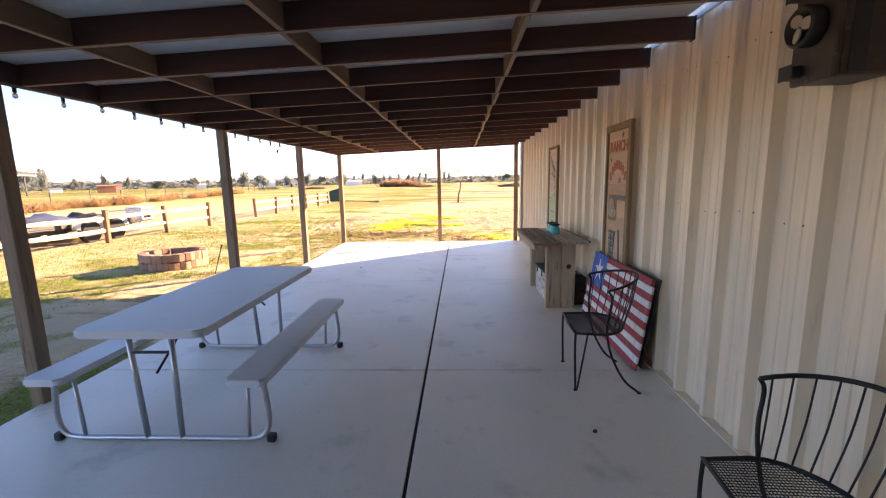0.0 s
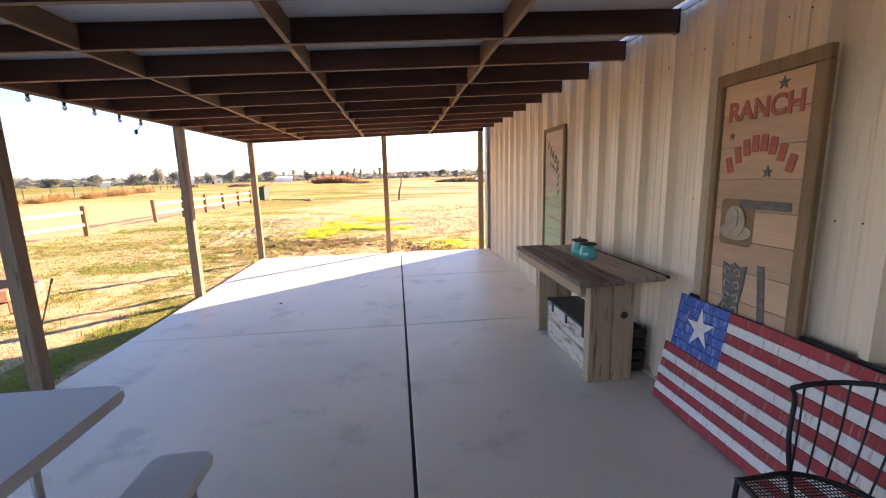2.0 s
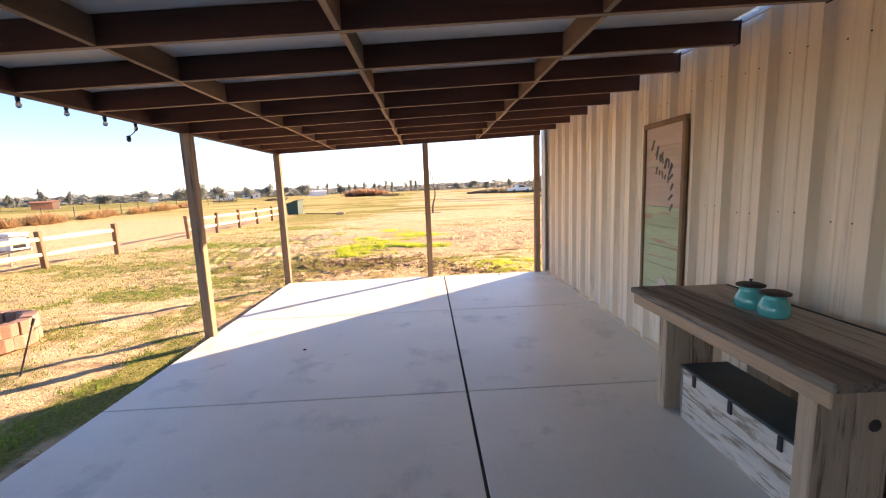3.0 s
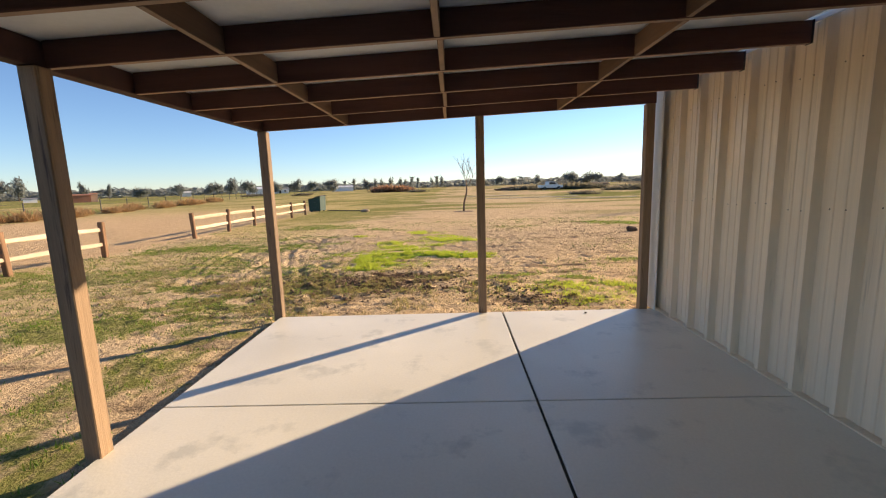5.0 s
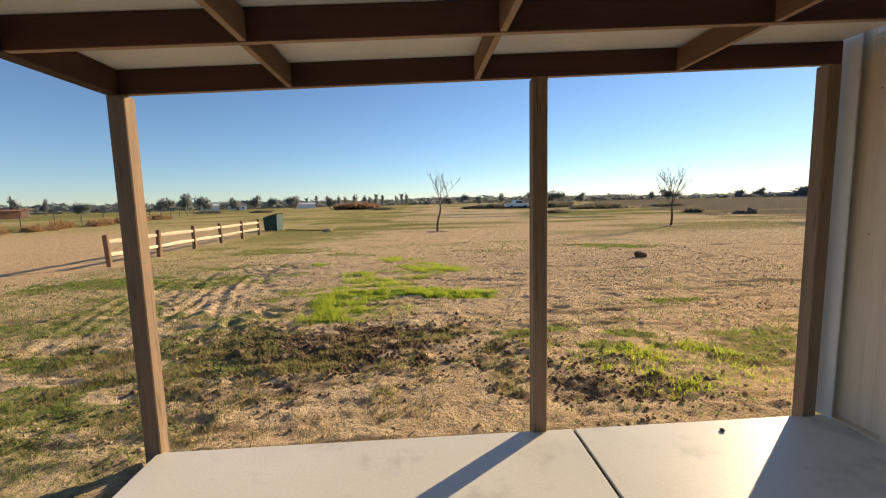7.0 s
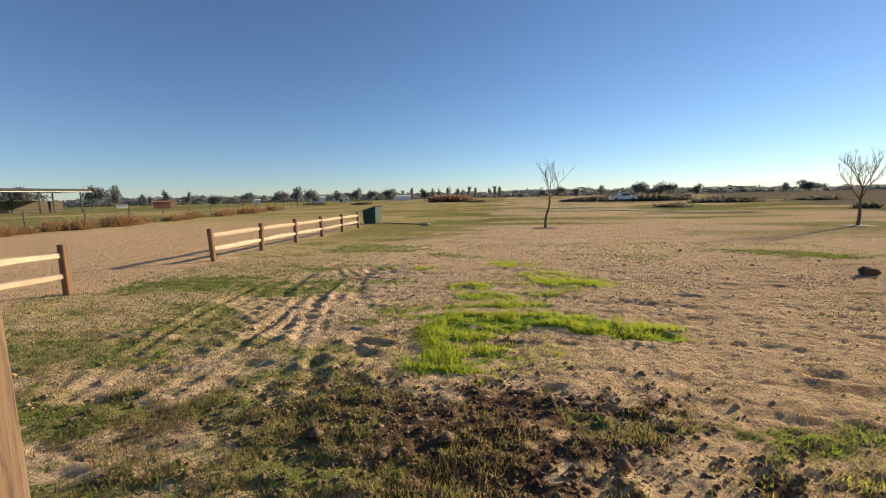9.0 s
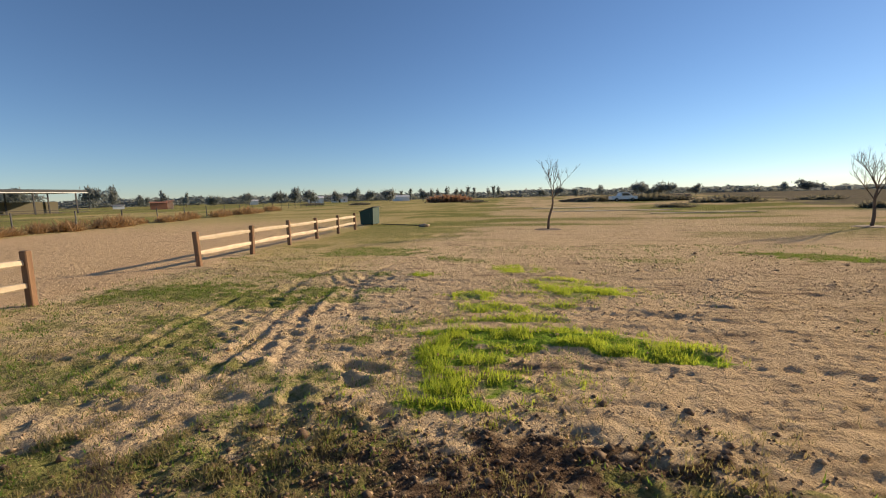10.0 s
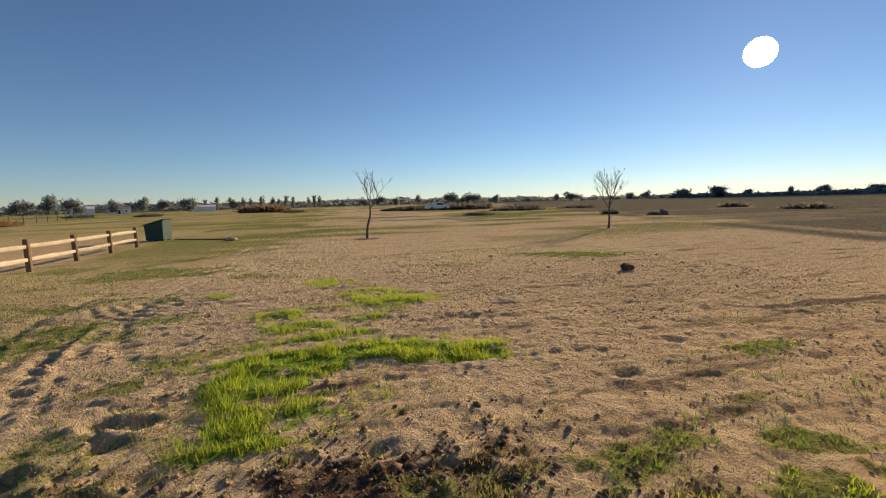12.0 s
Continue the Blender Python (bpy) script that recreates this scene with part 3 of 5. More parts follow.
layers = {
    "fresh": fresh_grass(gx, gy) * 0.8,
    "green": np.maximum(low_grass(gx, gy) * (1 - lane), meadow * (0.22 + 0.4 * smooth_step(fbm(gx * 0.03, gy * 0.03, 3), 0.35, 0.6))),
    "sand": lane * 0.95,
    "straw": np.clip(0.5 * smooth_step(-gx, 3, 7) * (1 - lane) + 0.35 * smooth_step(gy, 20, 34) + 0.3 * meadow, 0, 0.75),
    "damp": damp_cover,
    "tilled": in_tilled(gx, gy),
}
for layer, values in layers.items():
    ground_me.attributes.new(layer, "FLOAT", "POINT").data.foreach_set("value", values.astype(np.float32))
ground = part("ground", ground_me, GROUND)
tagged(ground, "dry sandy yard with grass patches and wheel ruts", "ground", kind="structure")


def blades(name, xs, ys, tall, wide, material_, label, seed):
    """Thin standing blades, three corners each, as one mesh."""
    rng = np.random.RandomState(seed)
    n = len(xs)
    base = np.stack([xs, ys, ground_height(xs, ys) - 0.004], -1)
    a = rng.rand(n) * 2 * np.pi
    side = np.stack([np.cos(a), np.sin(a), np.zeros(n)], -1) * (wide * (0.6 + 0.8 * rng.rand(n)))[:, None]
    lean = rng.randn(n, 2) * 0.35
    hgt = tall * (0.55 + 0.75 * rng.rand(n))
    tip = base + np.stack([lean[:, 0] * hgt, lean[:, 1] * hgt, hgt], -1)
    co = np.stack([base - side, base + side, tip], 1).reshape(-1, 3)
    me = bpy.data.meshes.new(name)
    me.vertices.add(3 * n)
    me.vertices.foreach_set("co", co.ravel())
    me.loops.add(3 * n)
    me.loops.foreach_set("vertex_index", np.arange(3 * n))
    me.polygons.add(n)
    me.polygons.foreach_set("loop_start", np.arange(0, 3 * n, 3))
    me.update(calc_edges=True)
    return tagged(part(name, me, material_), label, "grass", kind="stuff")


def scatter(count, x0, x1, y0, y1, density, seed):
    rng = np.random.RandomState(seed)
    x, y = x0 + (x1 - x0) * rng.rand(count), y0 + (y1 - y0) * rng.rand(count)
    off_slab = ~((x > SLAB_X0 - 0.02) & (x < 16) & (y < SLAB_Y1 + 0.02))
    keep = (rng.rand(count) < density(x, y)) & off_slab
    return x[keep], y[keep]


bx, by = scatter(360000, -4.2, 2.4, 10.2, 20.5, lambda x, y: fresh_grass(x, y) * smooth_step(fbm(x * 4, y * 5, 3), 0.36, 0.58), 1)
blades("bright_grass", bx, by, 0.012 + 0.14 * fbm(bx * 3, by * 3, 3) * np.sqrt(fresh_grass(bx, by)), 0.0045, GRASS_BRIGHT, "bright yellow-green young grass in a patch of the yard", 2)
bx, by = scatter(430000, -10.5, 7.0, 2.0, 24.0, lambda x, y: low_grass(x, y) * 0.95 * smooth_step(fbm(x * 6, y * 6, 3), 0.42, 0.58), 3)
blades("low_grass", bx, by, 0.022 + 0.045 * fbm(bx * 2, by * 2, 2), 0.0055, GRASS_DULL, "low dull green weeds scattered over the yard", 4)

bx, by = scatter(200000, -8.0, 2.5, 10.1, 15.0, lambda x, y: (0.85 * patch(x, y, -3.0, 11.7, 3.4, 1.35) + 0.25 * patch(x, y, -4.5, 13.8, 3.5, 1.6)) * smooth_step(fbm(x * 3.5, y * 3.5, 3), 0.40, 0.62), 13)
blades("dry_weeds", bx, by, 0.02 + 0.045 * fbm(bx * 3, by * 3, 2), 0.004, DRY_STEMS, "dry brown and olive weed stems on churned soil", 14)


def clods(name, xs, ys, size, seed, material_, label):
    rng = np.random.RandomState(seed)
    n = len(xs)
    octa = np.array([(1, 0, 0), (-1, 0, 0), (0, 1, 0), (0, -1, 0), (0, 0, 0.8), (0, 0, -0.6)], float)
    tris = np.array([(0, 2, 4), (2, 1, 4), (1, 3, 4), (3, 0, 4), (2, 0, 5), (1, 2, 5), (3, 1, 5), (0, 3, 5)])
    s = size * np.exp(rng.randn(n) * 0.5)
    co = octa[None] * (0.6 + 0.7 * rng.rand(n, 6, 3)) * s[:, None, None]
    a = rng.rand(n) * 6.28
    rx, ry = co[..., 0] * np.cos(a)[:, None] - co[..., 1] * np.sin(a)[:, None], co[..., 0] * np.sin(a)[:, None] + co[..., 1] * np.cos(a)[:, None]
    co = np.stack([rx + xs[:, None], ry + ys[:, None], co[..., 2] + (ground_height(xs, ys) + s * 0.2)[:, None]], -1).reshape(-1, 3)
    idx = (tris[None] + 6 * np.arange(n)[:, None, None]).reshape(-1, 3)
    me = bpy.data.meshes.new(name)
    me.vertices.add(len(co))
    me.vertices.foreach_set("co", co.ravel())
    me.loops.add(idx.size)
    me.loops.foreach_set("vertex_index", idx.ravel())
    me.polygons.add(len(idx))
    me.polygons.foreach_set("loop_start", np.arange(0, idx.size, 3))
    me.update(calc_edges=True)
    return tagged(part(name, me, material_), label, "soil", kind="stuff")


cx_, cy_ = scatter(30000, -5.5, 2.5, 10.1, 14.0, lambda x, y: patch(x, y, -2.4, 12.0, 2.2, 1.2) * 0.45 + patch(x, y, 0.3, 11.0, 1.0, 0.9) * 0.3, 5)
clods("soil_clods", cx_, cy_, 0.013, 6, CLOD, "dark crumbly soil clods beside the porch")
cx_, cy_ = scatter(170000, -10, 7.5, 10.2, 22.0, lambda x, y: 0.03 + 0.2 * smooth_step(fbm(x * 0.9, y * 2.2, 3), 0.5, 0.65), 8)
clods("scattered_clods", cx_, cy_, 0.0085, 9, SOIL_CRUMB, "small soil crumbs strewn over the dry yard")

# ---- porch slab: panels between joints ----
slab = thing("porch_slab", pose(0, 0, 0), "grey trowelled concrete porch slab with dark joints", "floor", kind="structure")
bm = box(SLAB_X0 + 0.01, SLAB_X1, SLAB_Y0, SLAB_Y1 - 0.01, -0.20, -0.014)
part("joint_bed", bm, JOINT, slab)
edges_x = (SLAB_X0, JOINT_X, SLAB_X1)
edges_y = (SLAB_Y1,) + JOINT_Y + (SLAB_Y0,)
for i in range(2):
    for k in range(len(edges_y) - 1):
        gap = 0.0085
        bm = box(edges_x[i] + (gap * 1.2 if i else 0), edges_x[i + 1] - (0 if i else gap * 1.2), edges_y[k + 1] + gap * 0.7, edges_y[k] - (gap * 0.7 if k else 0), -0.13, 0.0, 0.004)
        part("slab_panel", bm, CONCRETE, slab)

# ---- house: west wall with steel siding, closed box behind it ----
def profile():
    """Siding outline over one sheet of three ribs, as (y from the sheet's start, depth from the flat)."""
    pts, p = [], RIB_PITCH
    for k in range(3):
        y0 = k * p
        pts += [(y0, 0), (y0 + 0.004, 0), (y0 + 0.024, 0.056), (y0 + 0.060, 0.056), (y0 + 0.090, 0), (y0 + 0.158, 0), (y0 + 0.164, 0.006), (y0 + 0.182, 0.006), (y0 + 0.188, 0),
                (y0 + 0.238, 0), (y0 + 0.244, 0.006), (y0 + 0.262, 0.006), (y0 + 0.268, 0)]
    return pts + [(3 * p, 0)]


def siding_sheet():
    bm = bmesh.new()
    pts = profile()
    top = 3.3
    front = [[bm.verts.new((PAN_X - d, y, z)) for y, d in pts] for z in (0.012, top)]
    back = [[bm.verts.new((PAN_X + 0.012 - d * 0.98, y, z)) for y, d in pts] for z in (0.012, top)]
    for k in range(len(pts) - 1):
        bm.faces.new((front[0][k], front[1][k], front[1][k + 1], front[0][k + 1]))
        bm.faces.new((back[0][k + 1], back[1][k + 1], back[1][k], back[0][k]))
        bm.faces.new((front[0][k + 1], back[0][k + 1], back[0][k], front[0][k]))
        bm.faces.new((front[1][k], back[1][k], back[1][k + 1], front[1][k + 1]))
    for k in (0, len(pts) - 1):
        f = (front[0][k], back[0][k], back[1][k], front[1][k])
        bm.faces.new(f if k == 0 else f[::-1])
    return mesh_of(bm, "siding_sheet")


wall_west = part("wall_west", box(PAN_X + 0.02, PAN_X + 0.17, -6.0, WALL_Y1 - 0.02, 0.0, 3.3), INTERIOR)
tagged(wall_west, "beige ribbed steel siding wall of the long house", "wall", kind="structure")
sheet_me = siding_sheet()
y_end = RIB_AT + 0.05 + RIB_PITCH - 0.0
k = 0
start = RIB_AT - 0.05 - 2 * RIB_PITCH
while start + k * -3 * RIB_PITCH > -6.0:
    sheet = part("siding_panel", sheet_me, SIDING, wall_west)
    sheet.location = (0, start - 3 * RIB_PITCH * k, 0)
    k += 1
# short end flat beside the corner trim
part("siding_end", box(PAN_X, PAN_X + 0.012, start + 3 * RIB_PITCH, WALL_Y1, 0.012, 3.3), SIDING, wall_west)
part("base_strip", box(CREST_X - 0.012, PAN_X + 0.012, -6.0, WALL_Y1, 0.001, 0.011), SIDING, wall_west, "thin pale base flashing")
corner = part("corner_trim", box(1.44, 1.56, WALL_Y1 + 0.001, WALL_Y1 + 0.03, 0.0, 3.3, 0.003), TRIM_WHITE)
merge_bm = bmesh.new()
merge_bm.from_mesh(corner.data)
box(1.420, 1.434, WALL_Y1 - 0.16, WALL_Y1 + 0.03, 0.0, 3.3, 0.002, merge_bm)
merge_bm.to_mesh(corner.data)
merge_bm.free()
tagged(corner, "white metal corner trim of the house", "trim", kind="structure")
for name, b in (("wall_north", (PAN_X + 0.02, 12.0, WALL_Y1 - 0.02, WALL_Y1 + 0.12, 0, 3.3)), ("wall_south", (PAN_X + 0.02, 12.0, -6.15, -6.0, 0, 3.3)), ("wall_east", (12.0, 12.15, -6.15, WALL_Y1 + 0.12, 0, 3.3))):
    tagged(part(name, box(*b), SIDING), "plain beige outer wall of the house", "wall", kind="structure")
# added wall, never in view: cuts light from the south to darken rib sides
tagged(part("wall_porch_end", box(SLAB_X0 - 0.16, PAN_X - 0.06, -2.75, -2.62, -0.1, 2.19), SIDING), "added unseen wall that keeps southern light off the siding ribs", "wall", kind="structure")
roof_bm = bmesh.new()
v = [roof_bm.verts.new(p) for p in ((PAN_X - 0.02, -6.3, 3.3), (12.3, -6.3, 3.3), (12.3, 10.4, 3.3), (PAN_X - 0.02, 10.4, 3.3), (6.9, -6.3, 4.3), (6.9, 10.4, 4.3))]
for f in ((0, 1, 4), (1, 2, 5, 4), (2, 3, 5), (3, 0, 4, 5), (3, 2, 1, 0)):
    roof_bm.faces.new([v[i] for i in f])
tagged(part("house_roof", roof_bm, GREY_ROOF), "grey metal gable roof of the long house", "roof", kind="structure")
screw_me = mesh_of(lathe([(0.005, 0), (0.005, 0.002), (0.003, 0.002), (0.003, 0.005)], 6), "screw")
for z in (1.30, 2.20):
    for k in range(26):
        y = RIB_AT - k * RIB_PITCH
        for dy in (0.09, 0.2):
            s = part("siding_screw", screw_me, DARK_METAL, wall_west)
            s.matrix_world = pose(PAN_X - 0.0002, y + dy + 0.02, z + 0.012 * ((k * 7) % 5 - 2), 0, -90, 0)

# ---- porch roof ----
porch_roof = thing("porch_roof", pose(0, 0, 0), "porch roof of dark stained rafters under grey sheeting", "roof", kind="structure")
TH = 0.14


def rafter_mesh(x0, x1, w, h, name, bevel=0.004):
    """A board along x that follows the roof's slope, its underside on it."""
    bm = box(x0, x1, -w / 2, w / 2, 0, h, bevel)
    for vtx in bm.verts:
        vtx.co.z += under(vtx.co.x)
    return paint_lit_underside(mesh_of(bm, name), RAFTER)


def paint_lit_underside(me, sides):
    """Stained sides, with the board's underside painted paler for light thrown up from the floor."""
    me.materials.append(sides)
    me.materials.append(LIT_UNDERSIDE)
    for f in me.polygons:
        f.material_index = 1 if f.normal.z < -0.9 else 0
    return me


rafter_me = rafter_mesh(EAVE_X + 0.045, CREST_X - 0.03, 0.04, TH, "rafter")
RAFTER_Y = [9.37 - 0.632 * k for k in range(25)]
hanger_me = mesh_of(box(CREST_X - 0.03, CREST_X - 0.024, -0.03, 0.03, under(CREST_X) - 0.005, under(CREST_X) + TH, 0.001), "rafter_end_plate")
for y in RAFTER_Y:
    part("rafter", rafter_me, RAFTER, porch_roof).location = (0, y, 0)
    part("rafter_end_plate", hanger_me, BLACK_PLASTIC, porch_roof, "black rafter end plate").location = (0, y, 0)
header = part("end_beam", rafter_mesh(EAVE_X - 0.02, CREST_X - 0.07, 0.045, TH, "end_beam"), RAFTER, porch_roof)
header.location = (0, 10.075, 0)
part("eave_beam", box(EAVE_X - 0.045, EAVE_X + 0.04, -6.0, 10.05, EAVE_Z, EAVE_Z + TH, 0.005), RAFTER, porch_roof)
rows_y = [10.075] + RAFTER_Y
for bx0 in (0.30, -0.97, -2.09):
    for k in range(len(rows_y) - 1):
        x = bx0 + (0.007 if k % 2 else -0.007)
        z = under(x)
        part("blocking", paint_lit_underside(mesh_of(box(x - 0.017, x + 0.017, rows_y[k + 1] + 0.022, rows_y[k] - 0.023, z + 0.001, z + TH - 0.012, 0.003), "blocking"), BLOCKING), BLOCKING, porch_roof)
deck = bmesh.new()
box(EAVE_X - 0.09, CREST_X - 0.075, -6.1, 10.15, 0, 0.02, 0, deck)
for vtx in deck.verts:
    vtx.co.z += under(vtx.co.x) + TH + 0.002
part("roof_sheeting", deck, DECK, porch_roof, "grey roof sheeting seen between the rafters")
part("ledger", box(CREST_X - 0.02, CREST_X - 0.002, -6.0, 9.9, WALL_Z + TH - 0.02, WALL_Z + TH + 0.012), TRIM_WHITE, porch_roof, "white flashing along the wall")

post_me = mesh_of(box(-0.05, 0.05, -0.05, 0.05, -0.06, EAVE_Z - 0.001, 0.006), "porch_post")
for k, y in enumerate(POST_Y):
    p = part("porch_post", post_me, POST)
    p.matrix_world = pose(EAVE_X + 0.02, y, 0, 0, 0, (0, 1, -1, 0.6, 0, 0, 0)[k])
    tagged(p, "weathered square wooden post under the porch eave", "post", group="porch posts")
mid_post = part("porch_post", box(-0.047, 0.047, -0.045, 0.045, -0.06, under(-0.59) - 0.002, 0.006), POST)
mid_post.matrix_world = pose(-0.59, 10.075, 0)
tagged(mid_post, "weathered square wooden post under the end beam", "post", group="porch posts")
end_post = part("porch_post", box(-0.047, 0.047, -0.045, 0.045, -0.06, under(1.3) - 0.003, 0.006), POST)
end_post.matrix_world = pose(1.315, 10.075, 0)
tagged(end_post, "dark square wooden post beside the house corner", "post", group="porch posts")


# ---- porch furniture ----
def picnic_table():
    t = thing("picnic_table", pose(0, 0, 0), "grey plastic folding picnic table with joined benches on steel tubes", "picnic table")
    cx, y0, y1 = -1.85, 1.57, 3.27

    def slab_of(name, w, l, z, th, r, x, label=""):
        bm = plate(rounded(w, l, r), 0, th)
        bmesh.ops.bevel(bm, geom=[e for e in bm.edges if abs(e.verts[0].co.z - e.verts[1].co.z) < 1e-6], offset=0.009, segments=3, affect="EDGES")
        bmesh.ops.translate(bm, vec=(x, (y0 + y1) / 2 + (0.03 if w < 0.5 else 0), z - th), verts=bm.verts)
        return part(name, bm, PLASTIC, t, label)

    slab_of("tabletop", 0.73, y1 - y0, 0.755, 0.045, 0.05, -1.805, "pale grey moulded plastic tabletop")
    slab_of("bench_seat", 0.225, y1 - y0 - 0.06, 0.445, 0.042, 0.03, -1.275)
    slab_of("bench_seat", 0.225, y1 - y0 - 0.06, 0.445, 0.042, 0.03, -2.455)
    for y in (1.75, 3.17):
        xa, xb = -2.51, -1.205
        runner = curve_points([(xa + 0.02, y, 0.40), (xa, y, 0.16), (xa + 0.03, y, 0.055), (xa + 0.12, y, 0.02), (xa + 0.4, y, 0.018),
                               (xb - 0.4, y, 0.018), (xb - 0.12, y, 0.02), (xb - 0.03, y, 0.055), (xb, y, 0.16), (xb - 0.02, y, 0.40)], 5)
        part("floor_runner", tube(runner, 0.0165), STEEL, t, smooth=True)
        for x in (xa + 0.16, xb - 0.13):
            part("bench_strut", tube([(x, y, 0.02), (x - 0.02 * (1 if x < cx else -1), y, 0.405)], 0.0115), STEEL, t, smooth=True)
        for x in (-2.0, -1.74):
            part("table_leg", tube([(x + 0.04 * (1 if x < cx else -0.2), y, 0.02), (x, y, 0.712)], 0.0165), STEEL, t, smooth=True)
        s = 1 if y < 2 else -1
        for x in (-1.87,):
            part("brace", tube([(x, y + 0.02 * s, 0.42), (x + 0.02, y + 0.40 * s, 0.705)], 0.008, 6), BLACK_IRON, t, "dark folding brace")
        part("cross_bar", tube([(-2.0, y, 0.56), (-1.74, y, 0.56)], 0.009, 6), BLACK_IRON, t)
        for x in (xa - 0.005, xb + 0.005):
            part("foot_cap", box(x - 0.025, x + 0.025, y - 0.022, y + 0.022, 0.0, 0.05, 0.008), BLACK_PLASTIC, t)
    return t


picnic_table()


def mesh_chair(m, label):
    """Wrought-iron patio chair, its front to local -x, its middle at the origin."""
    t = thing("patio_chair", m, label, "chair", group="patio chairs")
    half, front, back, z = 0.25, -0.16, 0.0, 0.425
    rim = [(front - 0.02, -half + 0.02), (front - 0.035, 0), (front - 0.02, half - 0.02)]
    arc = [(back + 0.20 * math.sin(a), half * math.cos(a)) for a in [math.pi * k / 12 for k in range(13)]]
    outline = rim + arc
    loop = [(x, y, z + 0.012 * (1 - abs(y) / half)) for x, y in outline]
    part("seat_rim", tube(loop + [loop[0]], 0.0095, 8), BLACK_IRON, t, smooth=True)
    net = bmesh.new()
    for k in range(34):
        y = -half + 0.012 + k * (2 * half - 0.024) / 33
        xb = back + 0.20 * math.sqrt(max(0, 1 - (y / half) ** 2))
        box(front - 0.028, xb, y - 0.0011, y + 0.0011, z + 0.003, z + 0.006, 0, net)
    for k in range(30):
        x = front - 0.02 + k * 0.375 / 29
        hw = half - 0.01 if x < back else half * math.sqrt(max(0, 1 - ((x - back) / 0.2) ** 2))
        box(x - 0.0011, x + 0.0011, -hw, hw, z + 0.002, z + 0.005, 0, net)
    part("seat_mesh", net, BLACK_IRON, t, "black expanded-metal seat")
    top = [(back + 0.02 + 0.27 * math.sin(a), (half + 0.02) * math.cos(a), 0.745 + 0.065 * math.sin(a)) for a in [math.pi * k / 16 for k in range(17)]]
    part("back_rail", tube(top, 0.0095, 8), BLACK_IRON, t, smooth=True)
    for k in range(13):
        a = math.pi * (0.6 + k * 10.8 / 12) / 12
        lo = (back + 0.20 * math.sin(a), half * math.cos(a), z)
        hi = (back + 0.02 + 0.27 * math.sin(a), (half + 0.02) * math.cos(a), 0.745 + 0.065 * math.sin(a))
        mid = tuple((p + q) / 2 + d for p, q, d in zip(lo, hi, (0.012 * math.sin(a), 0.0, 0)))
        part("spindle", tube(curve_points([lo, mid, hi], 3), 0.0036, 6), BLACK_IRON, t, smooth=True)
    for s in (-1, 1):
        arm = curve_points([(back + 0.02, s * (half + 0.02), 0.745), (back + 0.045, s * (half + 0.03), 0.69), (back + 0.03, s * (half + 0.02), 0.56), (back + 0.03, s * half, 0.43),
                            (back + 0.07, s * half, 0.26), (back + 0.16, s * (half + 0.005), 0.09), (back + 0.26, s * (half + 0.015), 0.006)], 5)
        part("back_leg", tube(arm, 0.0085, 8), BLACK_IRON, t, smooth=True)
        leg = curve_points([(front - 0.02, s * (half - 0.02), z), (front - 0.022, s * (half - 0.015), 0.3), (front - 0.012, s * (half - 0.01), 0.006)], 5)
        part("front_leg", tube(leg, 0.0085, 8), BLACK_IRON, t, smooth=True)
        if s < 0:
            part("front_leg", tube([(front + 0.06, s * (half - 0.005), z), (front + 0.0, s * (half - 0.01), 0.008)], 0.007, 8), BLACK_IRON, t, smooth=True)
        part("foot", lathe([(0.014, 0), (0.016, 0.004), (0.010, 0.012)], 10), BLACK_IRON, t).location = (front - 0.012, s * (half - 0.01), 0)
        part("foot", lathe([(0.014, 0), (0.016, 0.004), (0.010, 0.012)], 10), BLACK_IRON, t).location = (back + 0.262, s * (half + 0.015), 0)
    return t


mesh_chair(pose(0.935, 2.605, 0, 0, 0, -3), "black wrought-iron patio chair in front of the painted wooden flag")
mesh_chair(pose(1.035, 0.79, 0, 0, 0, -3), "black wrought-iron patio chair alone against the siding")


def wooden_flag():
    length, height, n = 1.385, 0.735, 13
    lean = math.degrees(math.atan2(0.115, height))
    # local x runs along the board from the blue field, local y up the board, local z away from the wall
    base = Matrix(((0, 0, -1, 1.30), (-1, 0, 0, 4.05), (0, 1, 0, 0.008), (0, 0, 0, 1)))
    t = thing("wooden_flag", base @ pose(0, 0, 0, -lean), "striped plank flag with one white star leaning on the wall", "flag")
    step = height / n
    field = 0.40
    rng = random.Random(4)
    for k in range(n):
        y = height - (k + 1) * step
        paint = RED_PAINT if k % 2 == 0 else WHITE_PAINT
        x0 = field + 0.0015 if k < 6 else -0.055 + 0.012 * rng.random() - (0.01 if k > 8 else 0)
        x1 = length + (0.012 * rng.random() if k > 0 else -0.03)
        if k < 6:
            part("plank", box(0.0, field, y + 0.0012, y + step - 0.0012, 0, 0.017, 0.0025), BLUE_PAINT, t, "blue painted plank")
        part("plank", box(x0, x1, y + 0.0012, y + step - 0.0012, 0, 0.017 + 0.003 * rng.random(), 0.0025), paint, t)
    part("star", plate([(0.215 + x * 0.9, height - 0.165 + y) for x, y in star(0.125, 96, 0.36)], 0.0185, 0.0205), WHITE_PAINT, t, "white painted five-pointed star")
    for x in (0.08, 0.70, 1.30):
        part("batten", box(x - 0.03, x + 0.03, 0.01, height - 0.01, -0.02, -0.001, 0.003), RAW_WOOD, t)
    part("backing", box(0.02, length + 0.014, 0.03, height + 0.012, -0.036, -0.021, 0.006, segments=2), BLACK_PLASTIC, t, "dark backing board behind the planks")


wooden_flag()


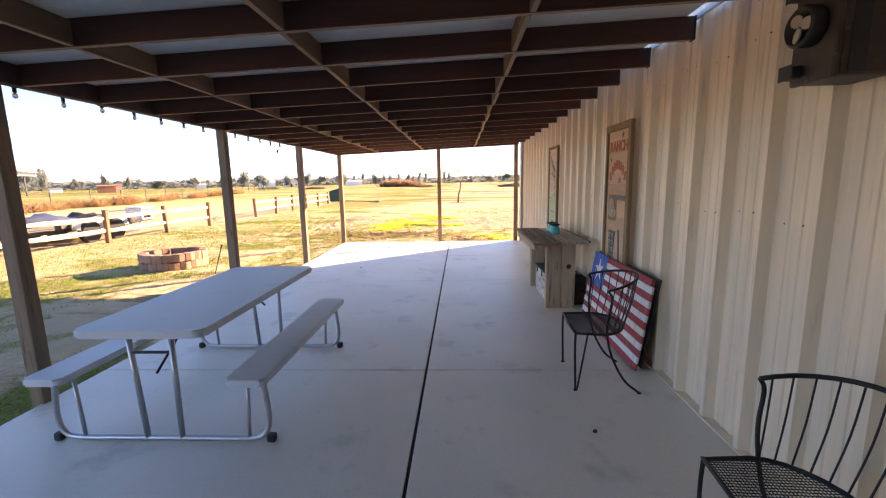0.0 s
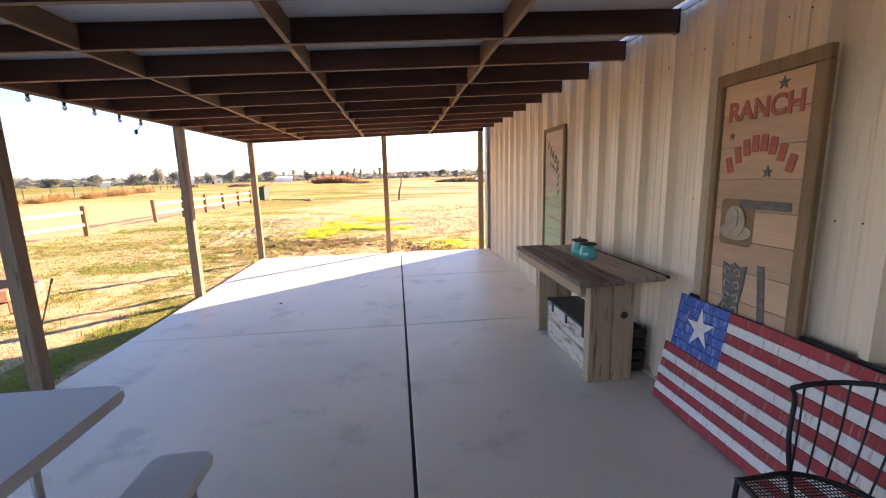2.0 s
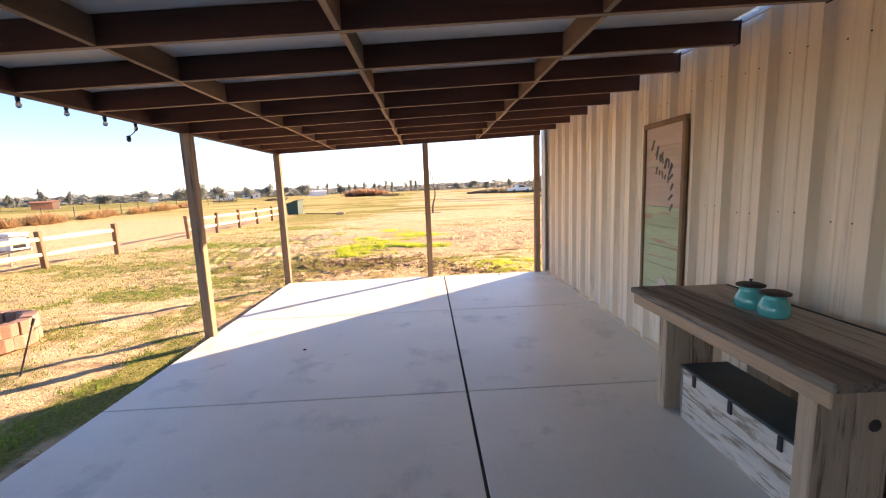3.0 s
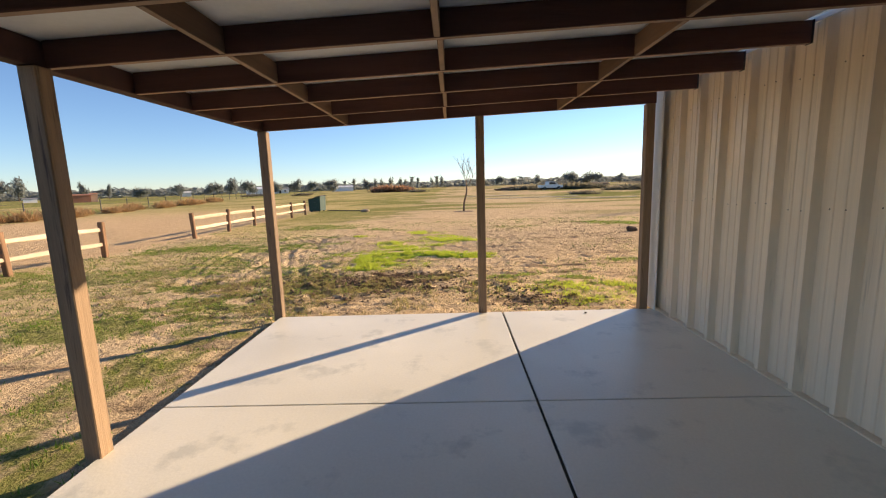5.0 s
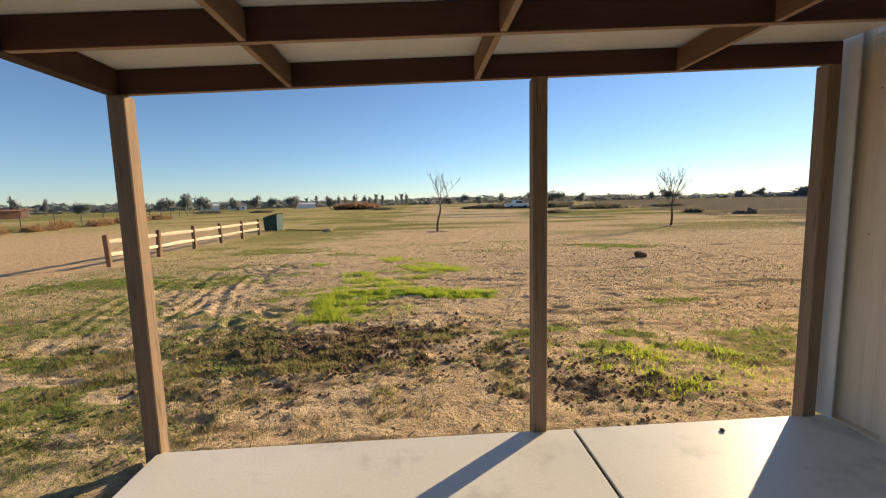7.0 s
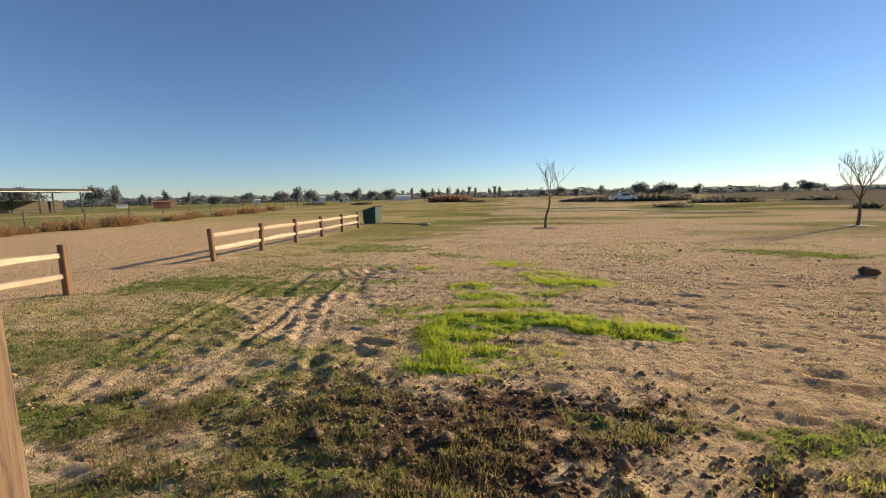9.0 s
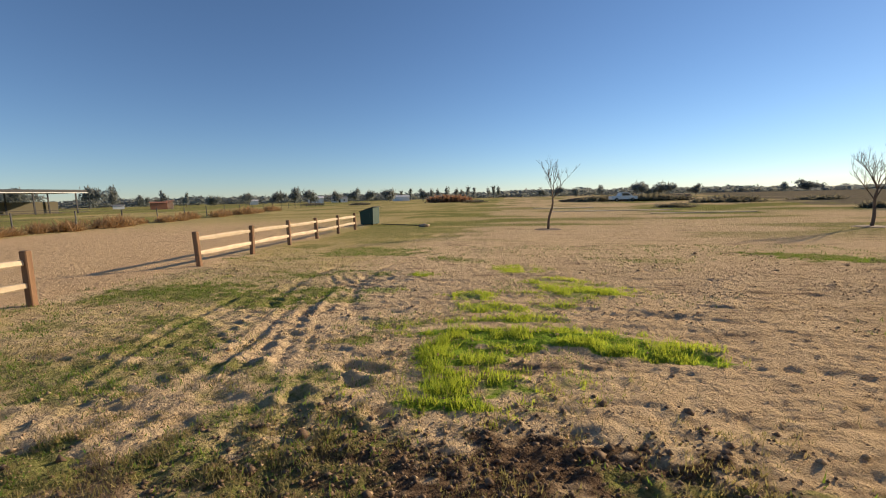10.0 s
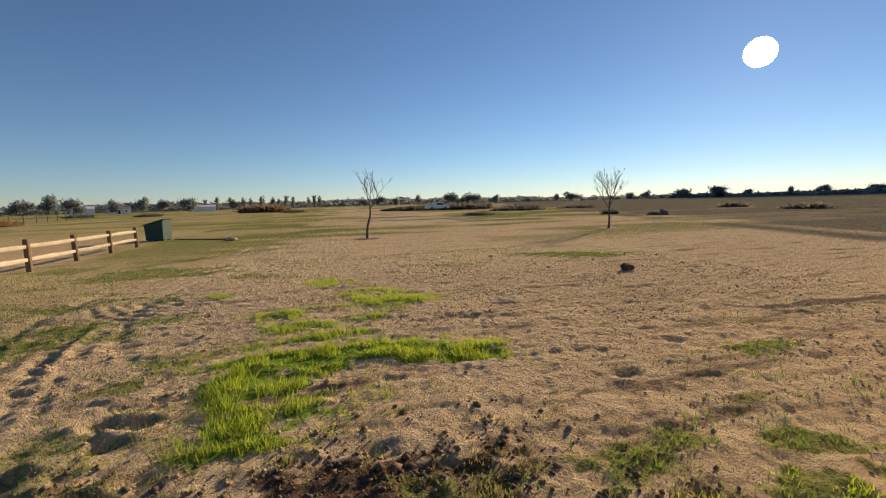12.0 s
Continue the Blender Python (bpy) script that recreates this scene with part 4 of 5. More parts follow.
def console_table():
    t = thing("console_table", pose(0, 0, 0), "rustic console table of weathered planks on slab legs", "table")
    x0, x1, y0, y1, z = 0.735, 1.345, 4.10, 5.50, 0.83
    split = 1.04
    part("front_board", box(x0, split, y0 - 0.01, y1, z - 0.038, z, 0.006), TABLE_WOOD, t, "dark weathered front plank")
    part("rear_board", box(split + 0.004, x1, y0 + 0.03, y1 - 0.03, z - 0.036, z - 0.002, 0.006), TABLE_WOOD_2, t, "greyish rear plank")
    part("apron", box(x0 + 0.012, x0 + 0.052, y0 + 0.01, y1 - 0.02, z - 0.105, z - 0.0385, 0.005), APRON_WOOD, t)
    part("edge_strip", tube([(x1 + 0.012, y0 + 0.03, z - 0.01), (x1 + 0.012, y1 - 0.05, z - 0.01)], 0.012, 8), BLACK_PLASTIC, t, "black hose along the rear edge")
    for ya, yb, widths in ((4.345, 4.43, (0.175, 0.165)), (5.40, 5.485, (0.17, 0.16))):
        x = 0.93
        for w in widths:
            part("leg_board", box(x, x + w - 0.003, ya, yb, 0.0, z - 0.0385, 0.006), RAW_WOOD, t)
            x += w
        part("leg_cleat", box(x0 + 0.055, 1.27, ya + 0.01, yb - 0.01, z - 0.10, z - 0.0385, 0.005), RAW_WOOD, t)
    knot = part("knot", lathe([(0.028, 0), (0.026, 0.003), (0.012, 0.004)], 14), DARK_BASKET, t, "dark knot in the leg")
    knot.matrix_local = pose(1.19, 4.3455, 0.50, 90, 0, 0)
    return t


console_table()


def jar(m, tall, label, knob):
    t = thing("lidded_jar", m, label, "jar", group="jars on the console")
    part("body", lathe([(0.055, 0), (0.066, 0.006), (0.071, 0.03), (0.066, 0.062), (0.052, 0.09), (0.047, 0.105 * tall), (0.050, 0.11 * tall)], 28), TEAL, t, smooth=True)
    h = 0.11 * tall
    lid = part("lid", lathe([(0.048, h), (0.066, h + 0.004), (0.068, h + 0.012), (0.054, h + 0.018), (0.028, h + 0.022), (0.0, h + 0.023)][:5], 28), RUST_LID, t, "dark rusty lid", smooth=True)
    if knob:
        part("knob", lathe([(0.006, h + 0.02), (0.005, h + 0.03), (0.010, h + 0.036), (0.004, h + 0.042)], 12), RUST_LID, lid, smooth=True)


jar(pose(1.115, 4.95, 0.829), 1.05, "turquoise glazed jar with a knobbed rusty lid", True)
jar(pose(1.115, 4.79, 0.829), 1.0, "turquoise glazed jar with a flat rusty lid", False)


def storage_chest():
    t = thing("storage_chest", pose(0, 0, 0), "old chest of peeling white planks with dark lid under the console", "chest")
    x0, x1, y0, y1, h = 0.985, 1.275, 4.445, 5.29, 0.34
    for k, (za, zb) in enumerate(((0.0, 0.165), (0.169, h))):
        part("front_plank", box(x0, x0 + 0.02, y0, y1, za, zb, 0.003), CHEST_PAINT, t)
    part("rear_side", box(x1 - 0.02, x1, y0, y1, 0, h, 0.003), CHEST_PAINT, t)
    for y in (y0, y1 - 0.02):
        part("end_panel", box(x0 + 0.021, x1 - 0.021, y, y + 0.02, 0, h, 0.003), CHEST_PAINT, t)
    lid = part("lid", box(x0 - 0.015, x1 + 0.005, y0 - 0.012, y1 + 0.012, h + 0.001, h + 0.022, 0.005), CHEST_LID, t, "dark green painted lid")
    for y in (y0 + 0.1, (y0 + y1) / 2, y1 - 0.12):
        part("latch", box(x0 - 0.012, x0 - 0.001, y - 0.014, y + 0.014, h - 0.075, h - 0.002, 0.003), DARK_METAL, t, "dark iron latch")
    part("corner_iron", box(x0 - 0.006, x0 + 0.03, y0 - 0.008, y0 - 0.002, 0.01, h - 0.01, 0.001), STEEL, t)
    part("corner_iron", box(x0 - 0.006, x0 + 0.03, y1 + 0.002, y1 + 0.008, 0.01, h - 0.01, 0.001), STEEL, t)


storage_chest()


def slatted_crate():
    t = thing("slatted_crate", pose(0, 0, 0), "dark brown slatted crate between the console leg and the flag", "crate")
    x0, x1, y0, y1 = 1.29, 1.43, 4.45, 4.64
    for k in range(4):
        z = 0.015 + k * 0.085
        for xx in (x0, x1 - 0.012):
            part("slat", box(xx, xx + 0.012, y0, y1, z, z + 0.07, 0.002), DARK_BASKET, t)
        for yy in (y0 + 0.0, y1 - 0.012):
            part("slat", box(x0 + 0.013, x1 - 0.013, yy, yy + 0.012, z, z + 0.07, 0.002), DARK_BASKET, t)
    for xx in (x0 + 0.0135, x1 - 0.0335):
        for yy in (y0 + 0.0135, y1 - 0.0335):
            part("corner_post", box(xx, xx + 0.02, yy, yy + 0.02, 0.0, 0.34, 0.002), DARK_BASKET, t)
    part("base", box(x0 + 0.014, x1 - 0.014, y0 + 0.014, y1 - 0.014, 0.006, 0.014), DARK_BASKET, t)
    part("handle", tube(curve_points([(x0 + 0.02, y0 + 0.02, 0.33), (x0 + 0.04, (y0 + y1) / 2, 0.40), (x0 + 0.02, y1 - 0.02, 0.33)], 6), 0.007, 6), BLACK_IRON, t)


slatted_crate()


def framed_board(y0, y1, z0, z1, label, n_boards, face, f=0.062):
    """Plank sign in a wooden frame on the siding; local face looks to -x."""
    t = thing("wall_sign", pose(0, 0, 0), label, "sign")
    xf = CREST_X - 0.002
    part("frame_side", box(xf - 0.036, xf, y0, y0 + f, z0, z1 - f - 0.001, 0.004), SIGN_FRAME, t)
    part("frame_side", box(xf - 0.036, xf, y1 - f * 0.7, y1, z0, z1 - f - 0.001, 0.004), SIGN_FRAME, t)
    part("frame_top", box(xf - 0.037, xf, y0, y1, z1 - f, z1, 0.004), SIGN_FRAME, t)
    part("frame_bottom", box(xf - 0.035, xf, y0 + f + 0.001, y1 - f * 0.7 - 0.001, z0, z0 + f, 0.004), SIGN_FRAME, t)
    h = (z1 - f - z0 - f - 0.002) / n_boards
    for k in range(n_boards):
        za = z0 + f + 0.001 + k * h
        part("board", box(xf - 0.016, xf - 0.001, y0 + f + 0.001, y1 - f * 0.7 - 0.001, za + 0.001, za + h - 0.001, 0.002), face if not isinstance(face, tuple) else face[0 if k < 5 else 1], t)
    return t, xf - 0.0162


def on_board(xf, y, z, turn=0.0):
    """Local x to the reader's right (towards -y), local y up, local z out of the board."""
    return Matrix(((0, 0, -1, xf), (-1, 0, 0, y), (0, 1, 0, z), (0, 0, 0, 1))) @ pose(0, 0, 0, 0, 0, turn)


def lettering(text, size, material_, parent, m, label):
    cu = bpy.data.curves.new("lettering", "FONT")
    cu.body, cu.size, cu.extrude, cu.align_x, cu.align_y, cu.offset = text, size, 0.002, "CENTER", "CENTER", 0.004
    tmp = bpy.data.objects.new("lettering", cu)
    me = bpy.data.meshes.new_from_object(tmp)
    bpy.data.objects.remove(tmp)
    ob = part("lettering", me, material_, parent, label)
    ob.matrix_world = m
    return ob


sign, xf = framed_board(3.29, 3.91, 0.08, 2.012, "framed wooden plank sign with faded red ranch lettering", 11, SIGN_WOOD)
mid_y = 3.61
lettering("RANCH", 0.135, SIGN_RED, sign, on_board(xf - 0.002, mid_y, 1.80) @ Matrix.Diagonal((0.93, 1.0, 1, 1)), "faded red capital letters")
for k in range(8):
    u = (k - 3.5) * 0.052
    ob = part("painted_bar", plate(rounded(0.040, 0.085, 0.008, 2), 0, 0.003), SIGN_RED, sign)
    ob.matrix_world = on_board(xf - 0.0003, mid_y - u, 1.635 - 3.2 * u * u, -u * 90)
for u, z, r in ((0.10, 1.90, 0.032), (-0.18, 1.68, 0.022), (0.06, 1.49, 0.032)):
    ob = part("star", plate(star(r), 0, 0.004), SIGN_DARK, sign, "small dark star")
    ob.matrix_world = on_board(xf - 0.0003, mid_y - u, z)
ob = part("painted_bar", plate(rounded(0.30, 0.045, 0.005, 2), 0, 0.003), SIGN_DARK, sign)
ob.matrix_world = on_board(xf - 0.0003, mid_y - 0.06, 1.325)
hat = bmesh.new()
plate([(0.105 * math.cos(a), -0.06 + 0.045 * math.sin(a)) for a in [2 * math.pi * k / 24 for k in range(24)]], 0, 0.006, hat)
plate([(0.065 * math.cos(a), -0.005 + 0.085 * math.sin(a)) for a in [2 * math.pi * k / 24 for k in range(24)]], 0.0061, 0.012, hat)
plate([(0.022 * math.cos(a), 0.01 + 0.055 * math.sin(a)) for a in [2 * math.pi * k / 20 for k in range(20)]], 0.0121, 0.016, hat)
part("hat_carving", hat, SIGN_PALE, sign, "pale carved hat").matrix_world = on_board(xf - 0.0003, mid_y + 0.10, 1.235)
part("hat_ground", plate(rounded(0.22, 0.25, 0.03), 0, 0.002), SIGN_FRAME, sign).matrix_world = on_board(xf - 0.00005, mid_y + 0.10, 1.225)
boot = bmesh.new()
plate([(-0.075, 0.16), (-0.03, 0.145), (0, 0.165), (0.035, 0.145), (0.085, 0.16), (0.07, 0.04), (0.05, -0.06), (0.055, -0.17), (-0.10, -0.17), (-0.11, -0.135), (-0.055, -0.06), (-0.07, 0.05)], 0, 0.006, boot)
part("boot_carving", boot, SIGN_DARK, sign, "grey carved boot").matrix_world = on_board(xf - 0.0003, mid_y + 0.085, 0.84)
for s in (-1, 1):
    for k in range(4):
        curl = curve_points([(s * 0.01, 0.12 - k * 0.07, 0.008), (s * 0.04, 0.135 - k * 0.07, 0.008), (s * 0.05, 0.105 - k * 0.07, 0.008), (s * 0.028, 0.095 - k * 0.07, 0.008)], 4)
        part("carved_curl", tube(curl, 0.005, 5), SIGN_PALE, sign).matrix_world = on_board(xf - 0.0003, mid_y + 0.085, 0.84)
ob = part("painted_bar", plate(rounded(0.042, 0.36, 0.005, 2), 0, 0.003), SIGN_DARK, sign)
ob.matrix_world = on_board(xf - 0.0003, mid_y - 0.10, 0.84, 6)

sign, xf = framed_board(6.06, 6.69, 0.40, 2.022, "framed wooden sign with faded dark script and green wash", 9, (SIGN_GREEN, SIGN_FADED), 0.04)
mid_y = 6.38
for k in range(5):
    u = -0.17 + 0.07 * k
    ob = part("painted_bar", plate(rounded(0.026, 0.095, 0.008, 2), 0, 0.003), SIGN_DARK, sign)
    ob.matrix_world = on_board(xf - 0.0003, mid_y - u, 1.83 - 0.055 * k, -24)
for k in range(4):
    ob = part("painted_bar", plate(rounded(0.022, 0.07, 0.008, 2), 0, 0.003), SIGN_DARK, sign)
    ob.matrix_world = on_board(xf - 0.0003, mid_y - 0.12 - 0.015 * (k % 2), 1.55 - 0.085 * k, -50 + 20 * (k % 2))
for row, (count, w, h) in enumerate(((6, 0.018, 0.05), (5, 0.016, 0.045))):
    for k in range(count):
        ob = part("painted_bar", plate(rounded(w, h * (1 if k % 2 else 1.5), 0.006, 2), 0, 0.003), SIGN_DARK, sign)
        ob.matrix_world = on_board(xf - 0.0003, mid_y + 0.10 - 0.045 * k, 1.74 - 0.13 * row - 0.02 * k, -18 + 14 * (k % 3))
ob = part("vase_carving", plate([(0.03 * math.cos(a) * (1.2 if math.sin(a) > 0 else 1), 0.05 * math.sin(a)) for a in [2 * math.pi * k / 16 for k in range(16)]], 0, 0.005), STEEL, sign)
ob.matrix_world = on_board(xf - 0.0003, mid_y - 0.05, 0.60) @ Matrix.Diagonal((2.0, 1.6, 1, 1))


def wall_speaker():
    t = thing("wall_speaker", pose(1.335, 1.20, 1.845), "dark boxy outdoor loudspeaker with a round horn on the siding", "loudspeaker")
    part("cabinet", box(-0.085, 0.11, -0.10, 0.085, 0.0, 0.36, 0.012, segments=2), SPEAKER_BROWN, t)
    part("front_frame", box(-0.112, -0.086, -0.105, 0.09, -0.004, 0.365, 0.006), SPEAKER_BROWN, t, "grey-brown front frame")
    part("rear_plate", box(-0.06, 0.0, -0.106, -0.1005, 0.01, 0.35, 0.002), DARK_METAL, t)
    ring = part("horn_ring", lathe([(0.055, 0), (0.070, 0.004), (0.072, 0.05), (0.060, 0.06), (0.050, 0.02)], 26), BLACK_PLASTIC, t, smooth=True)
    ring.matrix_local = pose(-0.1125, -0.005, 0.19, 0, -90, 0)
    for a in range(3):
        petal = part("horn_blade", plate([(0.026 * math.cos(b) + 0.030, 0.021 * math.sin(b)) for b in [2 * math.pi * k / 12 for k in range(12)]], 0.0, 0.006), CAR_TAN, ring, "tan blade")
        petal.matrix_local = pose(0, 0, 0.045, 12, 0, 120 * a + 40)
    for z in (0.02, 0.30):
        part("bracket", box(-0.155, -0.113, 0.02, 0.085, z, z + 0.045, 0.004), DARK_METAL, t)
        part("bracket_lip", box(-0.158, -0.1555, 0.02, 0.085, z - 0.005, z + 0.05, 0.001), DARK_METAL, t)
    part("indicator", box(-0.02, -0.016, -0.1085, -0.1065, 0.24, 0.252), TRIM_WHITE, t)


wall_speaker()


def string_lights():
    t = thing("string_lights", pose(0, 0, 0), "unlit string of bulbs hung along the porch eave", "string lights")
    x, pts, y = EAVE_X - 0.055, [], -3.5
    rng = random.Random(9)
    socket_me = mesh_of(lathe([(0.008, -0.045), (0.013, -0.04), (0.013, -0.004), (0.006, 0.004)], 10), "socket")
    bulb_me = mesh_of(lathe([(0.004, -0.085), (0.014, -0.078), (0.018, -0.065), (0.011, -0.047)], 12), "bulb")
    ys = [-3.5 + 0.36 * k for k in range(29)]
    for y in ys:
        pts.append((x, y, EAVE_Z + 0.045))
        pts.append((x, y + 0.18, EAVE_Z + 0.012 - 0.02 * rng.random()))
        sx = EAVE_Z + 0.03 - 0.02 * rng.random()
        s = part("socket", socket_me, BLACK_PLASTIC, t)
        s.location = (x, y + 0.18, sx)
        b = part("bulb", bulb_me, BULB, t, "clear glass bulb", smooth=True)
        b.location = (x, y + 0.18, sx)
    part("cable", tube(curve_points(pts, 3), 0.004, 6), BLACK_PLASTIC, t)
    end = curve_points([pts[-1], (x, 6.78, EAVE_Z - 0.03), (x + 0.01, 6.70, EAVE_Z - 0.09), (x, 6.655, EAVE_Z - 0.12)], 5)
    part("cable_end", tube(end, 0.004, 6), BLACK_PLASTIC, t)
    b = part("plug", lathe([(0.006, 0.03), (0.016, 0.024), (0.018, -0.01), (0.009, -0.024)], 10), BLACK_PLASTIC, t)
    b.location = (x, 6.65, EAVE_Z - 0.145)


string_lights()


# ---- yard ----
def fire_pit():
    t = thing("fire_pit", pose(-5.83, 7.55, -0.075), "round fire pit of reddish stacked blocks on the grass", "fire pit")
    n, r = 19, 0.58
    bm = bmesh.new()
    inner, outer, h = r - 0.13, r, 0.15
    a = math.pi / n * 0.985
    lo = [(inner * math.cos(-a), inner * math.sin(-a)), (outer * math.cos(-a), outer * math.sin(-a)), (outer * 1.03, 0), (outer * math.cos(a), outer * math.sin(a)), (inner * math.cos(a), inner * math.sin(a))]
    plate(lo, 0, h, bm)
    bmesh.ops.bevel(bm, geom=bm.edges[:], offset=0.007, segments=1, affect="EDGES")
    block = mesh_of(bm, "block")
    rng = random.Random(3)
    for course in range(2):
        for k in range(n):
            if course == 1 and k in ():
                continue
            b = part("block", block, STONE_BLOCK, t)
            b.matrix_local = pose(0, 0, 0.002 + course * 0.158, rng.uniform(-1, 1), rng.uniform(-1, 1), 360 / n * (k + 0.5 * course) + rng.uniform(-1.5, 1.5))
    part("ash_bed", lathe([(0.44, 0.0), (0.44, 0.05), (0.3, 0.07), (0.1, 0.085)], 24), ASH, t, "grey ash and cinders")


fire_pit()


def split_rail(length, seed):
    """A rough rail along y from the origin, thicker in the middle."""
    rng = random.Random(seed)
    bm = bmesh.new()
    n = 8
    rings = []
    for k in range(n + 1):
        y = length * k / n
        w = 0.034 + 0.012 * math.sin(math.pi * k / n) + rng.uniform(-0.003, 0.003)
        h = 0.048 + 0.016 * math.sin(math.pi * k / n) + rng.uniform(-0.005, 0.005)
        dz = 0.006 * math.sin(k * 0.7 + seed) + rng.uniform(-0.004, 0.004)
        rings.append([bm.verts.new((sx * w, y, dz + sz * h)) for sx, sz in ((-1, -0.6), (-0.4, -1), (0.6, -0.9), (1, 0.2), (0.4, 1), (-0.8, 0.8))])
    for a, b in zip(rings, rings[1:]):
        for k in range(6):
            bm.faces.new((a[k], b[k], b[(k + 1) % 6], a[(k + 1) % 6]))
    bm.faces.new(rings[0])
    bm.faces.new(rings[-1][::-1])
    return mesh_of(bm, "rail")


def rail_fence(xs, ys, label, seed):
    t = thing("rail_fence", pose(0, 0, 0), label, "fence", group="rail fences")
    bm = box(-0.065, 0.065, -0.055, 0.055, -0.1, 0.93, 0.014)
    fence_post = mesh_of(bm, "fence_post")
    rng = random.Random(seed)
    zg = -0.075
    for k, (x, y) in enumerate(zip(xs, ys)):
        p = part("fence_post", fence_post, FENCE_POST, t)
        p.matrix_local = pose(x, y, zg + rng.uniform(-0.02, 0.03), rng.uniform(-1.5, 1.5), rng.uniform(-2, 2), rng.uniform(-6, 6))
    for k in range(len(xs) - 1):
        dx, dy = xs[k + 1] - xs[k], ys[k + 1] - ys[k]
        ln = math.hypot(dx, dy)
        for z in (0.36, 0.73):
            r = part("rail", split_rail(ln, seed * 31 + k * 2 + int(z > 0.5)), FENCE_WOOD, t)
            r.matrix_local = pose(xs[k], ys[k], zg + z + rng.uniform(-0.015, 0.015), 0, 0, -math.degrees(math.atan2(dx, dy)))
    return t


n = 9
rail_fence([-10.22 - 0.02 * k for k in range(n)], [15.95 - 2.44 * k for k in range(n)], "pale split-rail fence with brown posts along the dirt lane", 5)
rail_fence([-10.30 - 0.03 * k for k in range(6)], [20.0 + 2.40 * k for k in range(6)], "pale split-rail fence with brown posts beyond the gap", 8)


def dumpster():
    t = thing("dumpster", pose(-11.0, 36.2, -0.12, 0, 0, -8), "dark green sloping-lid dumpster at the fence end", "dumpster")
    t.scale = (0.78, 0.85, 0.88)
    bm = bmesh.new()
    w, d = 0.62, 0.55
    lo = [(-w * 0.9, -d), (w * 0.9, -d), (w * 0.9, d), (-w * 0.9, d)]
    vs = [bm.verts.new((x, y, 0.12)) for x, y in lo]
    tops = [bm.verts.new((x * 1.08, y * 1.05, z)) for (x, y), z in zip(lo, (1.02, 1.32, 1.32, 1.02))]
    bm.faces.new(vs[::-1])
    bm.faces.new(tops)
    for k in range(4):
        bm.faces.new((vs[k], vs[(k + 1) % 4], tops[(k + 1) % 4], tops[k]))
    bmesh.ops.bevel(bm, geom=bm.edges[:], offset=0.02, segments=1, affect="EDGES")
    part("body", bm, BIN_GREEN, t)
    lid = bmesh.new()
    box(-0.68, 0.72, -0.62, 0.62, 0, 0.04, 0.012, lid)
    ob = part("lid", lid, BLACK_PLASTIC, t, "black plastic lid")
    ob.matrix_local = pose(0, 0, 1.19, 0, -14.2, 0)
    for x in (-0.4, 0.4):
        for y in (-0.4, 0.4):
            wheel = part("wheel", lathe([(0.06, -0.02), (0.075, -0.015), (0.075, 0.015), (0.06, 0.02)], 14), RUBBER, t)
            wheel.matrix_local = pose(x, y, 0.075, 90, 0, 0)
    for s in (-1, 1):
        part("side_pocket", box(-0.3, 0.3, s * 0.585 - 0.03, s * 0.585 + 0.03, 0.7, 0.82, 0.008), BIN_GREEN, t)
    for z in (0.35, 0.6, 0.85):
        part("rib", box(-0.5, 0.5, -0.60, -0.565, z, z + 0.04, 0.006), BIN_GREEN, t)


dumpster()


def bare_tree(m, height, seed, label, lean, multi):
    t = thing("bare_tree", m, label, "tree")
    rng = random.Random(seed)
    trunk_pts = [Vector((lean * math.sin(u * 1.5) * 0.5 + 0.04 * math.sin(u * 7 + seed), 0.03 * math.sin(u * 5), u * height * 0.55)) for u in [k / 7 for k in range(8)]]
    part("trunk", tube(trunk_pts, 0.068, 8, r_end=0.04), BARK, t, smooth=True)
    def grow(limb, p, d, ln, r, depth):
        pts = [p]
        for k in range(4):
            d = (d + Vector((rng.uniform(-0.16, 0.16), rng.uniform(-0.16, 0.16), 0.07))).normalized()
            pts.append(pts[-1] + d * ln / 4)
        tube(pts, r, 5, limb, False, r * 0.45)
        if depth:
            for _ in range(4):
                q = pts[rng.randint(2, 4)]
                a = rng.uniform(0, 6.28)
                grow(limb, q, (d + Vector((math.cos(a), math.sin(a), 0.25)) * rng.uniform(0.45, 0.8)).normalized(), ln * rng.uniform(0.5, 0.7), r * 0.5, depth - 1)

    for k in range(multi):
        a = 6.28 * k / multi + rng.uniform(-0.5, 0.5)
        base = trunk_pts[-1] if k < 3 else trunk_pts[5]
        limb = bmesh.new()
        grow(limb, base, Vector((0.55 * math.cos(a) + lean * 0.6, 0.45 * math.sin(a), 1.0)).normalized(), height * 0.33, 0.026, 3)
        part("limb", limb, BARK, t, "bare leafless limb with twigs")
    part("soil_ring", lathe([(0.75, 0.0), (0.55, 0.05), (0.3, 0.055), (0.1, 0.06)], 18), CLOD, t, "low dark soil ring")


bare_tree(pose(-0.28, 30.7, -0.10), 2.75, 2, "small leaning bare tree in a soil ring", 0.42, 3)
bare_tree(pose(13.0, 30.2, -0.10), 2.9, 12, "bare branching young tree in a soil ring", 0.05, 6)


def lump(name, m, size, material_, label, category, seed, detail=2):
    bm = bmesh.new()
    bmesh.ops.create_icosphere(bm, subdivisions=detail, radius=1)
    off = Vector((seed * 3.7, seed * 1.3, 0))
    for v in bm.verts:
        v.co *= 1 + 0.55 * (noise.noise(v.co * 1.7 + off))
        v.co = Vector((v.co.x * size[0], v.co.y * size[1], v.co.z * size[2]))
    ob = part(name, bm, material_, smooth=True)
    ob.matrix_world = m
    return tagged(ob, label, category)


